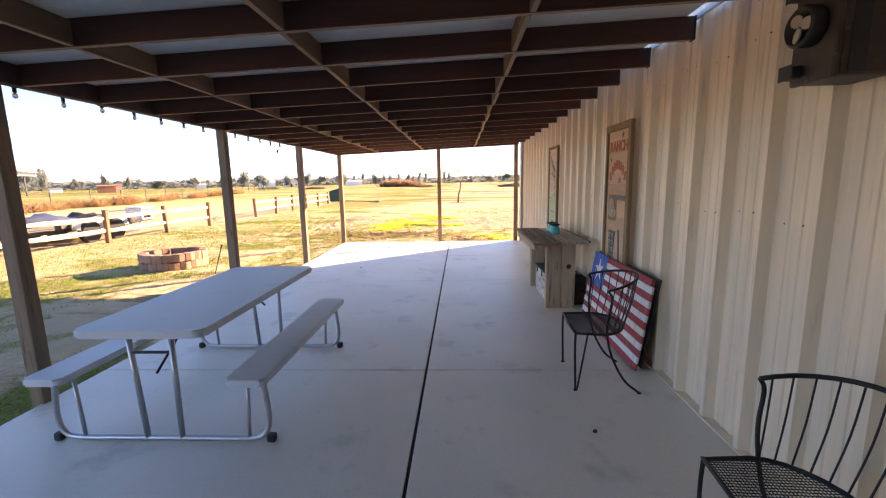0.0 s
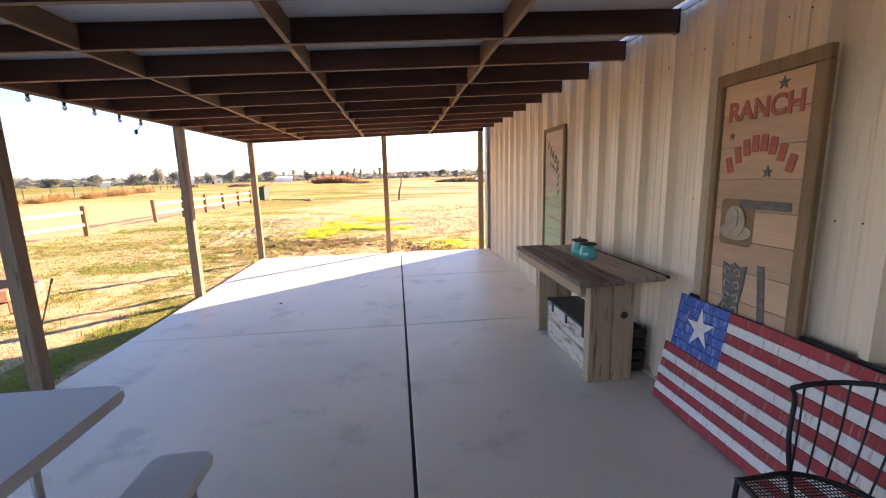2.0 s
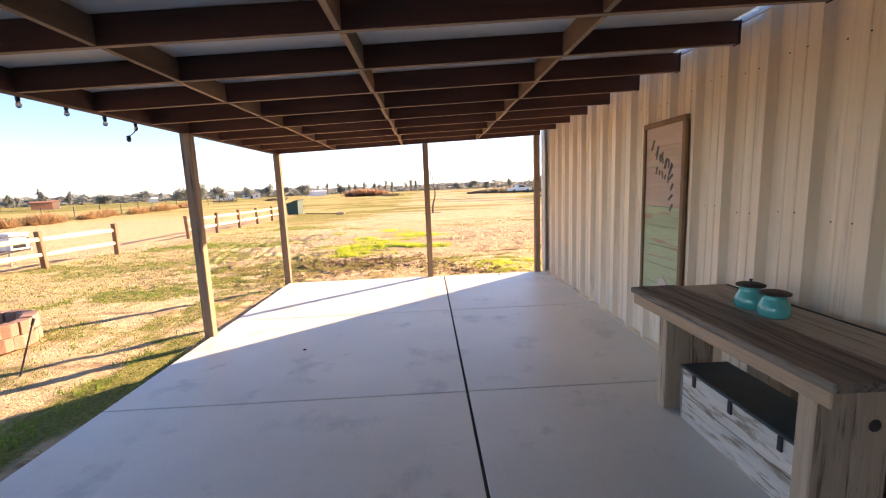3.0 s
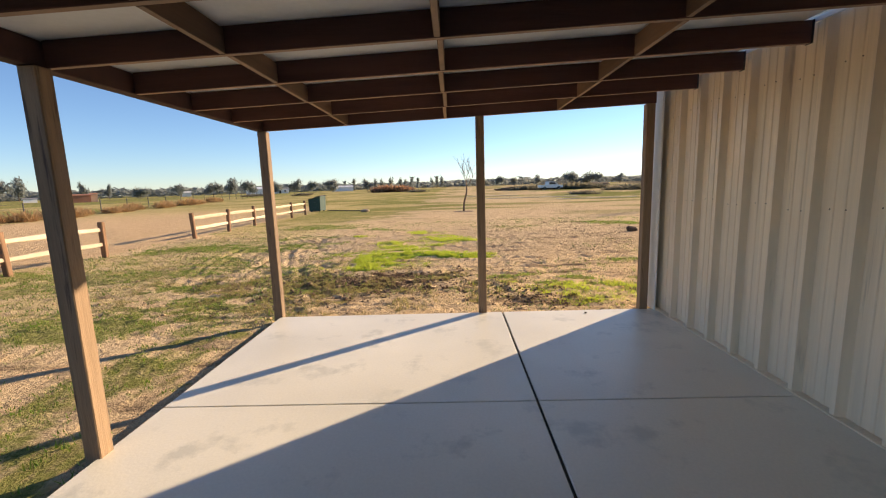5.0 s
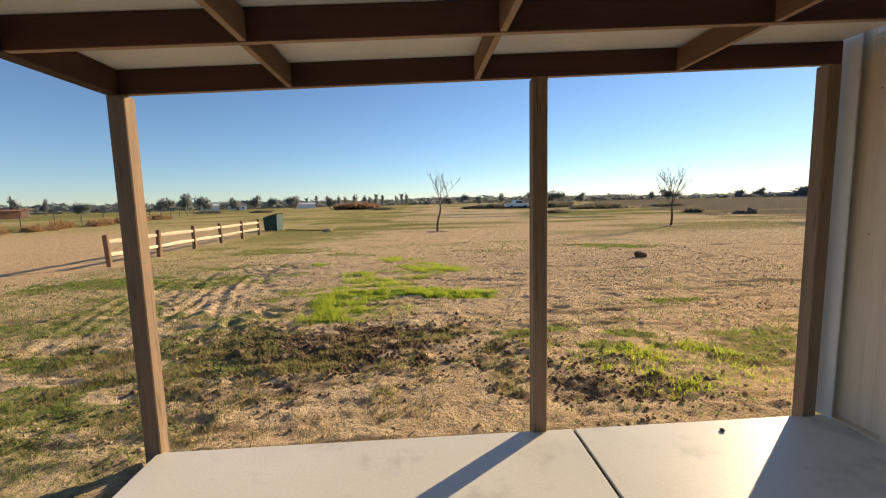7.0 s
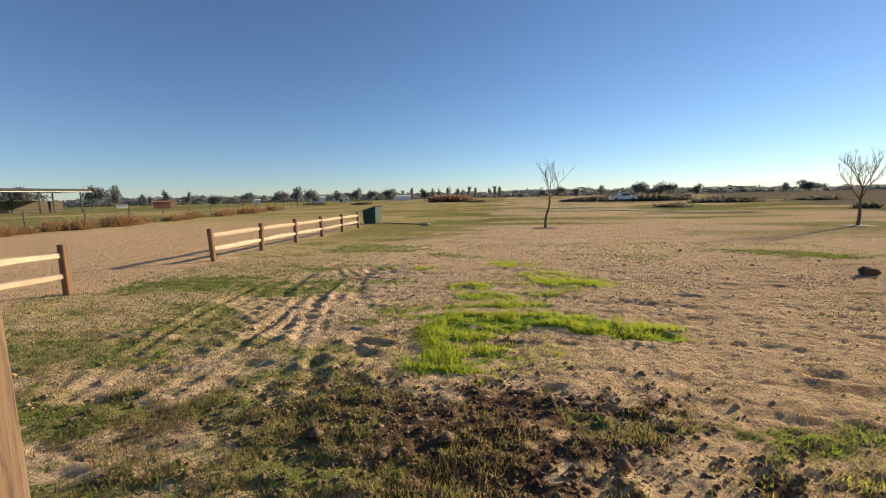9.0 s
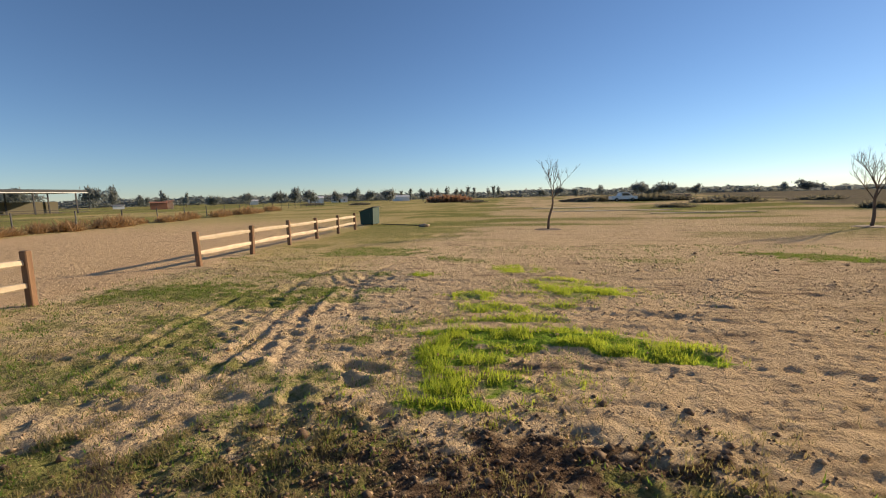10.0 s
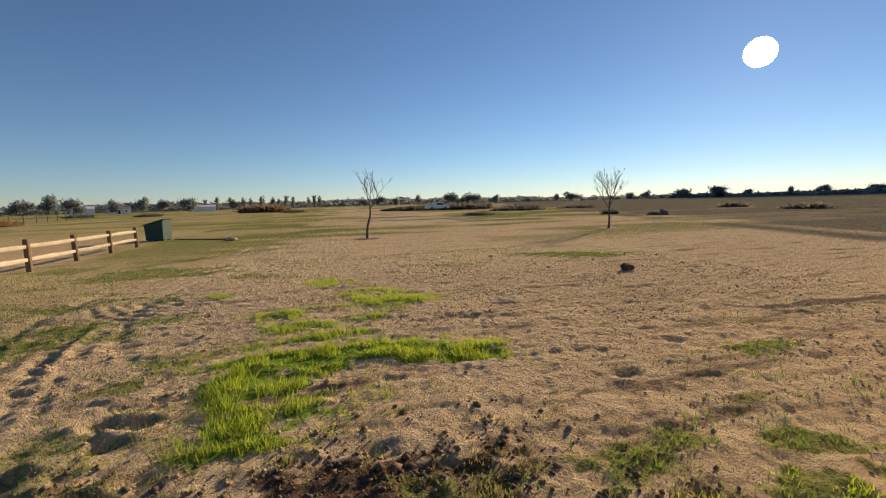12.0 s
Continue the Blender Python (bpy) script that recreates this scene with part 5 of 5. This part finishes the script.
lump("earth_clod", pose(4.72, 18.42, -0.02), (0.17, 0.10, 0.085), ROCK, "dark lump of earth on the bare yard", "clod", 2, 3)
lump("earth_clod", pose(4.60, 18.40, 0.02), (0.06, 0.06, 0.07), ROCK, "small dark lump of earth beside a larger one", "clod", 5, 2)
lump("wood_block", pose(-6.9, 33.6, 0.0), (0.28, 0.16, 0.12), RAW_WOOD, "pale weathered wood chunk on the grass", "wood", 6, 2)
bar = thing("metal_bar", pose(0, 0, 0), "thin rusty bar lying on the grass by the dumpster", "bar")
part("rod", tube([(-10.0, 35.4, 0.02), (-7.2, 33.8, 0.0)], 0.03, 6), DARK_METAL, bar)
part("end_plate", box(-7.22, -7.16, 33.7, 33.9, -0.12, 0.06, 0.01), DARK_METAL, bar)
poker = thing("fire_poker", pose(0, 0, 0), "thin dark iron poker stuck in the ground by the post", "poker")
part("rod", tube([(-4.52, 6.70, -0.12), (-4.40, 6.80, 0.40)], 0.008, 6), DARK_METAL, poker)
part("grip", tube([(-4.40, 6.80, 0.40), (-4.385, 6.815, 0.46)], 0.013, 8), BLACK_PLASTIC, poker)


# ---- beyond the fence ----
def away(bearing, distance, z=-0.1):
    """A place by its bearing (degrees from +y to +x) and distance from the porch's open end."""
    return Vector((-1.9 + distance * math.sin(radians(bearing)), 10.0 + distance * math.cos(radians(bearing)), z))


def utility_trailer():
    t = thing("utility_trailer", pose(-11.85, 0, -0.08), "low flatbed utility trailer with white fenders parked behind the fence", "trailer")
    part("deck", box(-0.80, 0.80, 8.0, 13.2, 0.46, 0.52, 0.01), DARK_METAL, t)
    for x in (-0.80, 0.76):
        part("side_rail", box(x, x + 0.04, 8.0, 13.2, 0.521, 0.60, 0.006), DARK_METAL, t)
    for x in (-0.6, 0.6):
        part("frame_beam", box(x - 0.03, x + 0.03, 8.0, 13.2, 0.36, 0.459, 0.005), DARK_METAL, t)
    for s in (-1, 1):
        part("tongue", tube([(s * 0.6, 13.2, 0.41), (0, 14.9, 0.41)], 0.04, 6), DARK_METAL, t)
    part("coupler", box(-0.05, 0.05, 14.9, 14.95, 0.36, 0.46, 0.012), STEEL, t)
    part("jack", tube([(0.12, 14.2, 0.0), (0.12, 14.2, 0.75)], 0.028, 8), STEEL, t)
    part("hoop", tube(curve_points([(0.78, 12.0, 0.52), (0.78, 12.0, 0.80), (0.78, 12.15, 0.86), (0.78, 14.0, 0.80), (0.5, 14.1, 0.62)], 4), 0.02, 6), DARK_METAL, t)
    for y in (11.2, 12.1):
        for x in (-0.95, 0.95):
            w = part("wheel", lathe([(0.16, -0.09), (0.31, -0.09), (0.33, -0.06), (0.33, 0.06), (0.31, 0.09), (0.16, 0.09)], 22), RUBBER, t)
            w.matrix_local = pose(x, y, 0.33, 0, 90, 0)
            part("rim", lathe([(0.05, -0.07), (0.16, -0.085), (0.17, 0.085), (0.05, 0.07)], 16), WHITE_METAL, w, "white steel rim")
            f = curve_points([(0, y - 0.42, 0.42), (0, y - 0.33, 0.66), (0, y, 0.74), (0, y + 0.33, 0.66), (0, y + 0.42, 0.42)], 4)
            bm = bmesh.new()
            a = [bm.verts.new((x - 0.13, p.y, p.z)) for p in f]
            b = [bm.verts.new((x + 0.13, p.y, p.z)) for p in f]
            for k in range(len(f) - 1):
                bm.faces.new((a[k], b[k], b[k + 1], a[k + 1]))
            bmesh.ops.solidify(bm, geom=bm.faces[:], thickness=0.012)
            part("fender", bm, WHITE_METAL, t, "white fender")


utility_trailer()


def tool_box():
    t = thing("tool_box", pose(-11.75, 14.1, 0.36), "white metal tool box with dark open front on the trailer tongue", "tool box")
    part("body", box(-0.3, 0.3, -0.12, 0.42, 0.0, 0.40, 0.02), WHITE_METAL, t)
    part("front_panel", box(0.301, 0.31, -0.06, 0.30, 0.05, 0.24, 0.003), CAR_GLASS, t, "dark front panel")
    part("lid", box(-0.32, 0.32, -0.14, 0.44, 0.401, 0.45, 0.012), WHITE_METAL, t)


tool_box()


def tarp_heap(m, size, seed):
    t = lump("tarp_heap", m, size, CAR_BLUE, "dark blue tarp bundled on the trailer deck", "tarp", seed, 3)


tarp_heap(pose(-11.6, 10.6, 0.58), (0.45, 0.8, 0.22), 3)
lump("tarp_heap", pose(-11.7, 12.0, 0.56), (0.4, 0.5, 0.22), DARK_METAL, "grey tarp bundled on the trailer deck", "tarp", 8, 3)


def stems(n, size, seed, width=0.02, droop=0.5):
    """A tangle of thin stems out of one root, as arrays: a dry bush."""
    rng = np.random.RandomState(seed)
    a, up = rng.rand(n) * 6.283, 0.15 + 0.85 * rng.rand(n)
    reach = (0.35 + 0.65 * rng.rand(n))
    root = rng.randn(n, 3) * np.array([0.28, 0.28, 0.0]) * size[0]
    tip = root + np.stack([np.cos(a) * size[0] * reach * (1.1 - up * 0.7), np.sin(a) * size[1] * reach * (1.1 - up * 0.7), size[2] * up * reach * 1.15], -1)
    side = np.stack([-np.sin(a), np.cos(a), 0.3 * rng.randn(n)], -1) * width
    mid = (root + tip) / 2 + np.stack([np.zeros(n), np.zeros(n), size[2] * 0.12 * rng.rand(n)], -1)
    co = np.stack([root, mid + side, tip, mid - side], 1).reshape(-1, 3)
    me = bpy.data.meshes.new("stems")
    me.from_pydata(co.tolist(), [], np.arange(4 * n).reshape(-1, 4).tolist())
    return me


bush_meshes = [stems(420, (0.75, 0.75, 0.85), s, 0.022) for s in range(4)]
rng = random.Random(21)
for k in range(44):
    y = 6 + 74 * (k / 43) ** 1.25 + rng.uniform(-1.2, 1.2)
    s = rng.uniform(0.75, 1.35) * (1.25 if k % 7 == 0 else 1)
    b = part("dry_bush", bush_meshes[k % 4], DRY_BRUSH)
    b.matrix_world = Matrix.Translation((verge(y) - 0.8 + rng.uniform(-1.3, 0.8), y, -0.08)) @ Matrix.Rotation(rng.uniform(0, 6), 4, "Z") @ Matrix.Diagonal((s * 1.2, s * 1.5, s * 0.9, 1))
    tagged(b, "dry brown brush along the edge of the lane", "bush", group="lane brush")

post_thin = mesh_of(box(-0.035, 0.035, -0.035, 0.035, -0.1, 1.35, 0.005), "fence_stake")
wire_fence = thing("wire_fence", pose(0, 0, 0), "thin wire fence on dark stakes beside the green field", "fence")
for k in range(26):
    y = 2 + 5.0 * k
    part("stake", post_thin, DARK_METAL, wire_fence).location = (verge(y) - 3.2, y, -0.1)
for z in (0.5, 0.85, 1.2):
    part("wire", tube([(verge(2) - 3.2, 2, z - 0.1), (verge(127) - 3.2, 127, z - 0.1)], 0.008, 4), DARK_METAL, wire_fence)


def leaf_cloud(n, rx, rz, seed, leaf):
    """Loose leaf clumps in an uneven crown, as one mesh."""
    rng = np.random.RandomState(seed)
    lobes = rng.randn(9, 3) * np.array([0.42, 0.42, 0.30])
    c = lobes[rng.randint(0, 9, n)] + rng.randn(n, 3) * np.array([0.24, 0.24, 0.22])
    c = np.clip(c, -1.15, 1.15) * np.array([rx, rx, rz])
    tri = rng.randn(n, 3, 3) * leaf
    co = (c[:, None] + tri).reshape(-1, 3)
    co[:, 2] += rz
    me = bpy.data.meshes.new("crown")
    me.from_pydata(co.tolist(), [], np.arange(3 * n).reshape(-1, 3).tolist())
    return me


crowns = [leaf_cloud(1500, 1.0, 0.5, s, 0.07) for s in range(5)]
slim = [leaf_cloud(200, 0.14, 0.5, 20 + s, 0.055) for s in range(3)]
trunk_me = mesh_of(tube([(0, 0, -0.05), (0.01, 0, 0.5), (0, 0.02, 1.0)], 0.06, 6, r_end=0.03), "trunk")


def far_tree(bearing, top, wide, d, slender=False):
    """A distant tree by its bearing, the height of its top over the eye in degrees, and its width in degrees."""
    h, w = 1.8 + d * math.tan(radians(top)), d * math.tan(radians(wide)) / 2
    t = thing("far_tree", Matrix.Translation(away(bearing, d, -0.15)), "slim upright poplar on the horizon" if slender else "tree on the horizon, its leaf colour greyed for haze", "tree", group="horizon trees")
    tr = part("trunk", trunk_me, BARK, t)
    tr.scale = (h * 0.35, h * 0.35, h * 0.5)
    cr = part("crown", (slim if slender else crowns)[int(abs(bearing * 7)) % 3], HAZE_TINTED_LEAVES, t)
    low = 0.1 if slender else 0.16
    cr.matrix_local = Matrix.Translation((0, 0, h * low)) @ Matrix.Rotation(bearing, 4, "Z") @ (Matrix.Diagonal((h * 1.0, h * 1.0, h * (1 - low) * 1.0, 1)) if slender else Matrix.Diagonal((w * 0.85, w * 0.85, h * (1 - low) * 0.95, 1)))


TREES = ((-58, 2.0, 5), (-54, 1.9, 4), (-48.9, 2.1, 2.6), (-47.0, 1.9, 1.8), (-42.4, 1.5, 0.9), (-40.2, 1.2, 0.8), (-44.6, 1.1, 0.9), (-43.9, 1.0, 0.7),
         (-37.5, 1.0, 2.2), (-33.5, 1.2, 1.6), (-30.2, 1.4, 2.2), (-28.2, 1.6, 2.4), (-26.3, 1.6, 2.2), (-23.0, 1.1, 2.0), (-20.5, 1.4, 1.8), (-18.6, 1.3, 1.5), (-16.0, 1.5, 2.4), (-11.5, 1.2, 1.4),
         (4.5, 0.9, 1.6), (6.6, 1.2, 1.4), (8.8, 1.0, 1.2), (11.9, 1.0, 1.4))
for k, (b, top, wide) in enumerate(TREES):
    far_tree(b, top, wide, 240 + 37 * (k % 4))
for b, top, wide, d in ((16.5, 1.5, 2.6, 190), (18.7, 1.35, 3.0, 190), (22.2, 0.85, 1.6, 200), (32.0, 0.9, 2.6, 420), (30.4, 0.7, 1.2, 420), (39.2, 0.75, 1.4, 430), (41.0, 0.8, 1.2, 430), (44.8, 1.0, 2.4, 430),
                        (48.2, 1.25, 2.4, 430), (51.2, 0.7, 1.2, 450), (54.8, 0.7, 1.0, 450), (57.5, 0.8, 1.6, 450), (61, 0.8, 2, 450)):
    far_tree(b, top, wide, d)
for k, b in enumerate((-14.4, -13.1, -10.3, -9.4, -8.2, -6.9, -6.2, -5.3, -4.5, -2.5, -1.9, -1.2)):
    far_tree(b, 1.15 + 0.35 * ((k * 5) % 3) / 2, 0.4, 280 + 20 * (k % 3), True)


def tree_belt():
    """The continuous low belt of distant woods."""
    rng = np.random.RandomState(31)
    n = 26000
    b = np.radians(-82 + 165 * rng.rand(n))
    d = 430 + 120 * rng.rand(n)
    belt = (3.6 + 5.5 * fbm(b * 40 + 50, b * 0 + 3, 4)) * (1 - 0.55 * smooth_step(b, 0.3, 0.6))
    x, y = -1.9 + d * np.sin(b), 10 + d * np.cos(b)
    c = np.stack([x, y, -0.3 + belt * rng.rand(n) ** 0.7], -1)
    co = (c[:, None] + rng.randn(n, 3, 3) * np.array([2.4, 2.4, 0.9])).reshape(-1, 3)
    me = bpy.data.meshes.new("tree_belt")
    me.from_pydata(co.tolist(), [], np.arange(3 * n).reshape(-1, 3).tolist())
    return tagged(part("tree_belt", me, HAZE_TINTED_LEAVES), "low belt of distant woods on the horizon, haze put into its colour", "woods", kind="stuff")


tree_belt()


def shade_barn():
    a, b = away(-49.6, 135, 0), away(-78, 118, 0)
    along = (b - a).normalized()
    m = Matrix.Translation((a.x, a.y, -0.15)) @ Matrix.Rotation(math.atan2(along.y, along.x), 4, "Z")
    t = thing("shade_barn", m, "long open-sided barn with dark roof and white fascia", "barn")
    ln = (b - a).length
    part("roof", box(0, ln, -9, 3, 4.9, 5.6, 0.05), DARK_METAL, t)
    part("fascia", box(-0.1, ln, 3.02, 3.1, 4.82, 4.98), WHITE_METAL, t, "white fascia board")
    for k in range(8):
        for y in (2.4, -8.4):
            part("column", box(2 + k * ln / 8, 2.25 + k * ln / 8, y, y + 0.25, 0, 4.9), DARK_METAL, t)
    # added sheet standing in for the shaded dark under the barn roof
    part("interior_shade_sheet", box(0, ln, -8.9, -8.8, 0.0, 3.0), DARK_BRUSH, t)
    part("rail", box(0, ln, 2.9, 3.0, 0.9, 1.0), DARK_METAL, t)
    part("rail", box(0, ln, 2.9, 3.0, 0.4, 0.5), DARK_METAL, t)


shade_barn()


def building(name, bearing, d, w, dp, h, roof_h, wall_m, roof_m, label, category="building", door=True):
    t = thing(name, Matrix.Translation(away(bearing, d, -0.15)) @ Matrix.Rotation(-radians(bearing), 4, "Z"), label, category)
    part("wall", box(-w / 2, w / 2, -dp / 2, dp / 2, 0, h, 0.02), wall_m, t)
    bm = bmesh.new()
    e = 0.25
    v = [bm.verts.new(p) for p in ((-w / 2 - e, -dp / 2 - e, h), (w / 2 + e, -dp / 2 - e, h), (w / 2 + e, dp / 2 + e, h), (-w / 2 - e, dp / 2 + e, h), (-w / 2 - e, 0, h + roof_h), (w / 2 + e, 0, h + roof_h))]
    for f in ((0, 1, 5, 4), (2, 3, 4, 5), (1, 2, 5), (3, 0, 4), (3, 2, 1, 0)):
        bm.faces.new([v[i] for i in f])
    part("roof", bm, roof_m, t)
    if door:
        part("door", box(-0.6, 0.6, -dp / 2 - 0.03, -dp / 2 - 0.005, 0, min(2.2, h * 0.8)), DARK_METAL, t)
        for x in (-w * 0.3, w * 0.3):
            part("window", box(x - 0.5, x + 0.5, -dp / 2 - 0.03, -dp / 2 - 0.005, h * 0.4, h * 0.75), CAR_GLASS, t)


building("brown_shed", -42.9, 165, 4.6, 5, 2.2, 0.4, BROWN_WALL, BROWN_WALL, "red-brown shed standing in the far field", door=False)
building("tan_shed", -41.8, 168, 1.8, 4, 2.6, 0.3, CAR_TAN, BROWN_WALL, "narrow tan shed beside the brown shed", door=False)
building("white_barn", -25.6, 265, 9, 8, 3.0, 1.2, WHITE_METAL, WHITE_METAL, "white barn under the distant trees", door=False)
building("white_barn", -22.6, 280, 10, 8, 2.6, 1.0, WHITE_METAL, GREY_ROOF, "low white barn with grey roof far off")
building("white_barn", -14.5, 270, 11, 8, 2.8, 0.9, WHITE_METAL, WHITE_METAL, "long white barn near the poplars", door=False)
building("white_barn", -46.5, 230, 4, 5, 1.5, 0.5, WHITE_METAL, GREY_ROOF, "small white outbuilding far across the field", door=False)
building("white_barn", -33.0, 290, 5, 6, 2.4, 0.8, WHITE_METAL, WHITE_METAL, "small white building at the treeline", door=False)

brush_meshes = [stems(700, (1.0, 1.0, 1.0), 40 + s, 0.045) for s in range(3)]
dark_brush_meshes = [stems(800, (1.0, 1.0, 1.0), 60 + s, 0.06) for s in range(3)]


def brush_pile(bearing, d, w, h, m, label, seed):
    b = part("cut_brush", (dark_brush_meshes if m is DARK_BRUSH else brush_meshes)[seed % 3], m)
    b.matrix_world = Matrix.Translation(away(bearing, d, -0.15)) @ Matrix.Rotation(seed * 1.3, 4, "Z") @ Matrix.Diagonal((w / 2, w / 2, h, 1))
    tagged(b, label, "brush pile", group="brush piles")


for k, (b, w, h) in enumerate(((-10.0, 4, 2.2), (-9.0, 5, 2.9), (-7.9, 5, 2.7), (-6.8, 5, 2.6), (-5.7, 4, 1.9))):
    brush_pile(b, 140, w * 1.6, h, RED_BRUSH, "reddish pile of cut brush in the far yard", k)
for k, (b, d, w, h) in enumerate(((10.2, 96, 4, 1.1), (11.5, 96, 5, 1.4), (13.0, 98, 5, 1.5), (17.0, 97, 6, 1.7), (18.6, 97, 6, 1.5), (20.2, 98, 5, 1.2), (23.0, 70, 3, 0.8), (25.6, 72, 6, 1.2), (24.0, 75, 4, 1.0),
                                   (36.7, 48, 1.6, 0.75), (49.8, 72, 3, 0.9), (33.0, 80, 5, 0.9), (56, 60, 4, 0.8), (19.8, 52, 3, 0.6), (-4.5, 120, 5, 0.9), (-26, 150, 6, 1.0), (-20, 130, 5, 0.9))):
    brush_pile(b, d, w * 1.3, h, DARK_BRUSH, "dark low brush on the open field", k)
lump("earth_mound", Matrix.Translation(away(15.0, 101, -0.5)), (16, 3, 1.5), CLOD, "dark earth mound behind the parked truck", "mound", 4, 4)
lump("earth_mound", Matrix.Translation(away(41.6, 44, -0.2)), (0.6, 0.5, 0.38), CLOD, "dark heap at the edge of the ploughed field", "mound", 9, 3)
lump("earth_mound", Matrix.Translation(away(42.7, 44, -0.2)), (0.55, 0.5, 0.6), CLOD, "tall dark heap at the edge of the ploughed field", "mound", 11, 3)


def parked_truck(bearing, d, turn, paint, label):
    t = thing("parked_truck", Matrix.Translation(away(bearing, d, -0.12)) @ Matrix.Rotation(radians(turn), 4, "Z"), label, "truck")
    side = [(-2.6, 0.45), (2.6, 0.45), (2.6, 1.0), (1.5, 1.1), (0.8, 1.75), (-0.7, 1.8), (-0.9, 1.1), (-2.6, 1.1)]
    bm = plate(side, -0.9, 0.9)
    bmesh.ops.bevel(bm, geom=bm.edges[:], offset=0.05, segments=2, affect="EDGES")
    part("body", bm, paint, t).matrix_local = pose(0, 0, 0, 90, 0, 0)
    for s in (-1, 1):
        part("side_window", plate([(-0.6, 1.18), (1.2, 1.18), (0.75, 1.62), (-0.6, 1.66)], 0.905 * s, 0.915 * s), CAR_GLASS, t).matrix_local = pose(0, 0, 0, 90, 0, 0)
    for x in (-1.7, 1.6):
        for y in (-0.85, 0.85):
            w = part("wheel", lathe([(0.2, -0.11), (0.36, -0.1), (0.38, 0), (0.36, 0.1), (0.2, 0.11)], 18), RUBBER, t)
            w.matrix_local = pose(x, y, 0.38, 90, 0, 0)
            part("rim", lathe([(0.05, -0.1), (0.2, -0.115), (0.2, 0.115), (0.05, 0.1)], 14), STEEL, w)


parked_truck(14.3, 92, 12, WHITE_METAL, "white pickup truck parked before dark earth mounds")
for k, (x0, x1, y0, y1) in enumerate(((2.0, 13.0, 51.5, 52.7), (9.0, 16.5, 45.0, 45.6), (1.0, 8.0, 62.0, 63.5))):
    pad = part("concrete_pad", box(x0, x1, y0, y1, -0.4, -0.03, 0.02), TAN_CONCRETE)
    tagged(pad, "flat pale concrete strip in the far yard", "slab", group="concrete strips")

# the sun's glare
bm = bmesh.new()
bmesh.ops.create_icosphere(bm, subdivisions=4, radius=4500 * math.tan(radians(1.45)))
glow = bpy.data.materials.new("sun_glare")
glow.use_nodes = True
gn = glow.node_tree.nodes
em = gn.new("ShaderNodeEmission")
em.inputs["Color"].default_value, em.inputs["Strength"].default_value = (1.0, 0.95, 0.85, 1), 30
glow.node_tree.links.new(em.outputs[0], gn["Material Output"].inputs["Surface"])
sun_ball = part("sun_backdrop", bm, glow, smooth=True)
sun_ball.location = Vector((0.7563, 0.6037, 0.2515)) * 4500
tagged(sun_ball, "low white sun glaring in the clear sky", "sun", kind="structure")

pebble_me = mesh_of(lathe([(0.001, 0.0), (0.011, 0.002), (0.014, 0.008), (0.008, 0.014), (0.001, 0.015)], 8), "pebble")
for k, (x, y) in enumerate(((-1.87, 6.82), (0.73, 1.86), (0.60, 9.92))):
    p = part("pebble", pebble_me, ROCK)
    p.matrix_world = pose(x, y, 0.0005, 0, 0, 50 * k) @ Matrix.Diagonal((1.4, 1.0, 1.0, 1))
    tagged(p, "small dark pebble lying on the concrete slab", "pebble", group="pebbles on the slab")
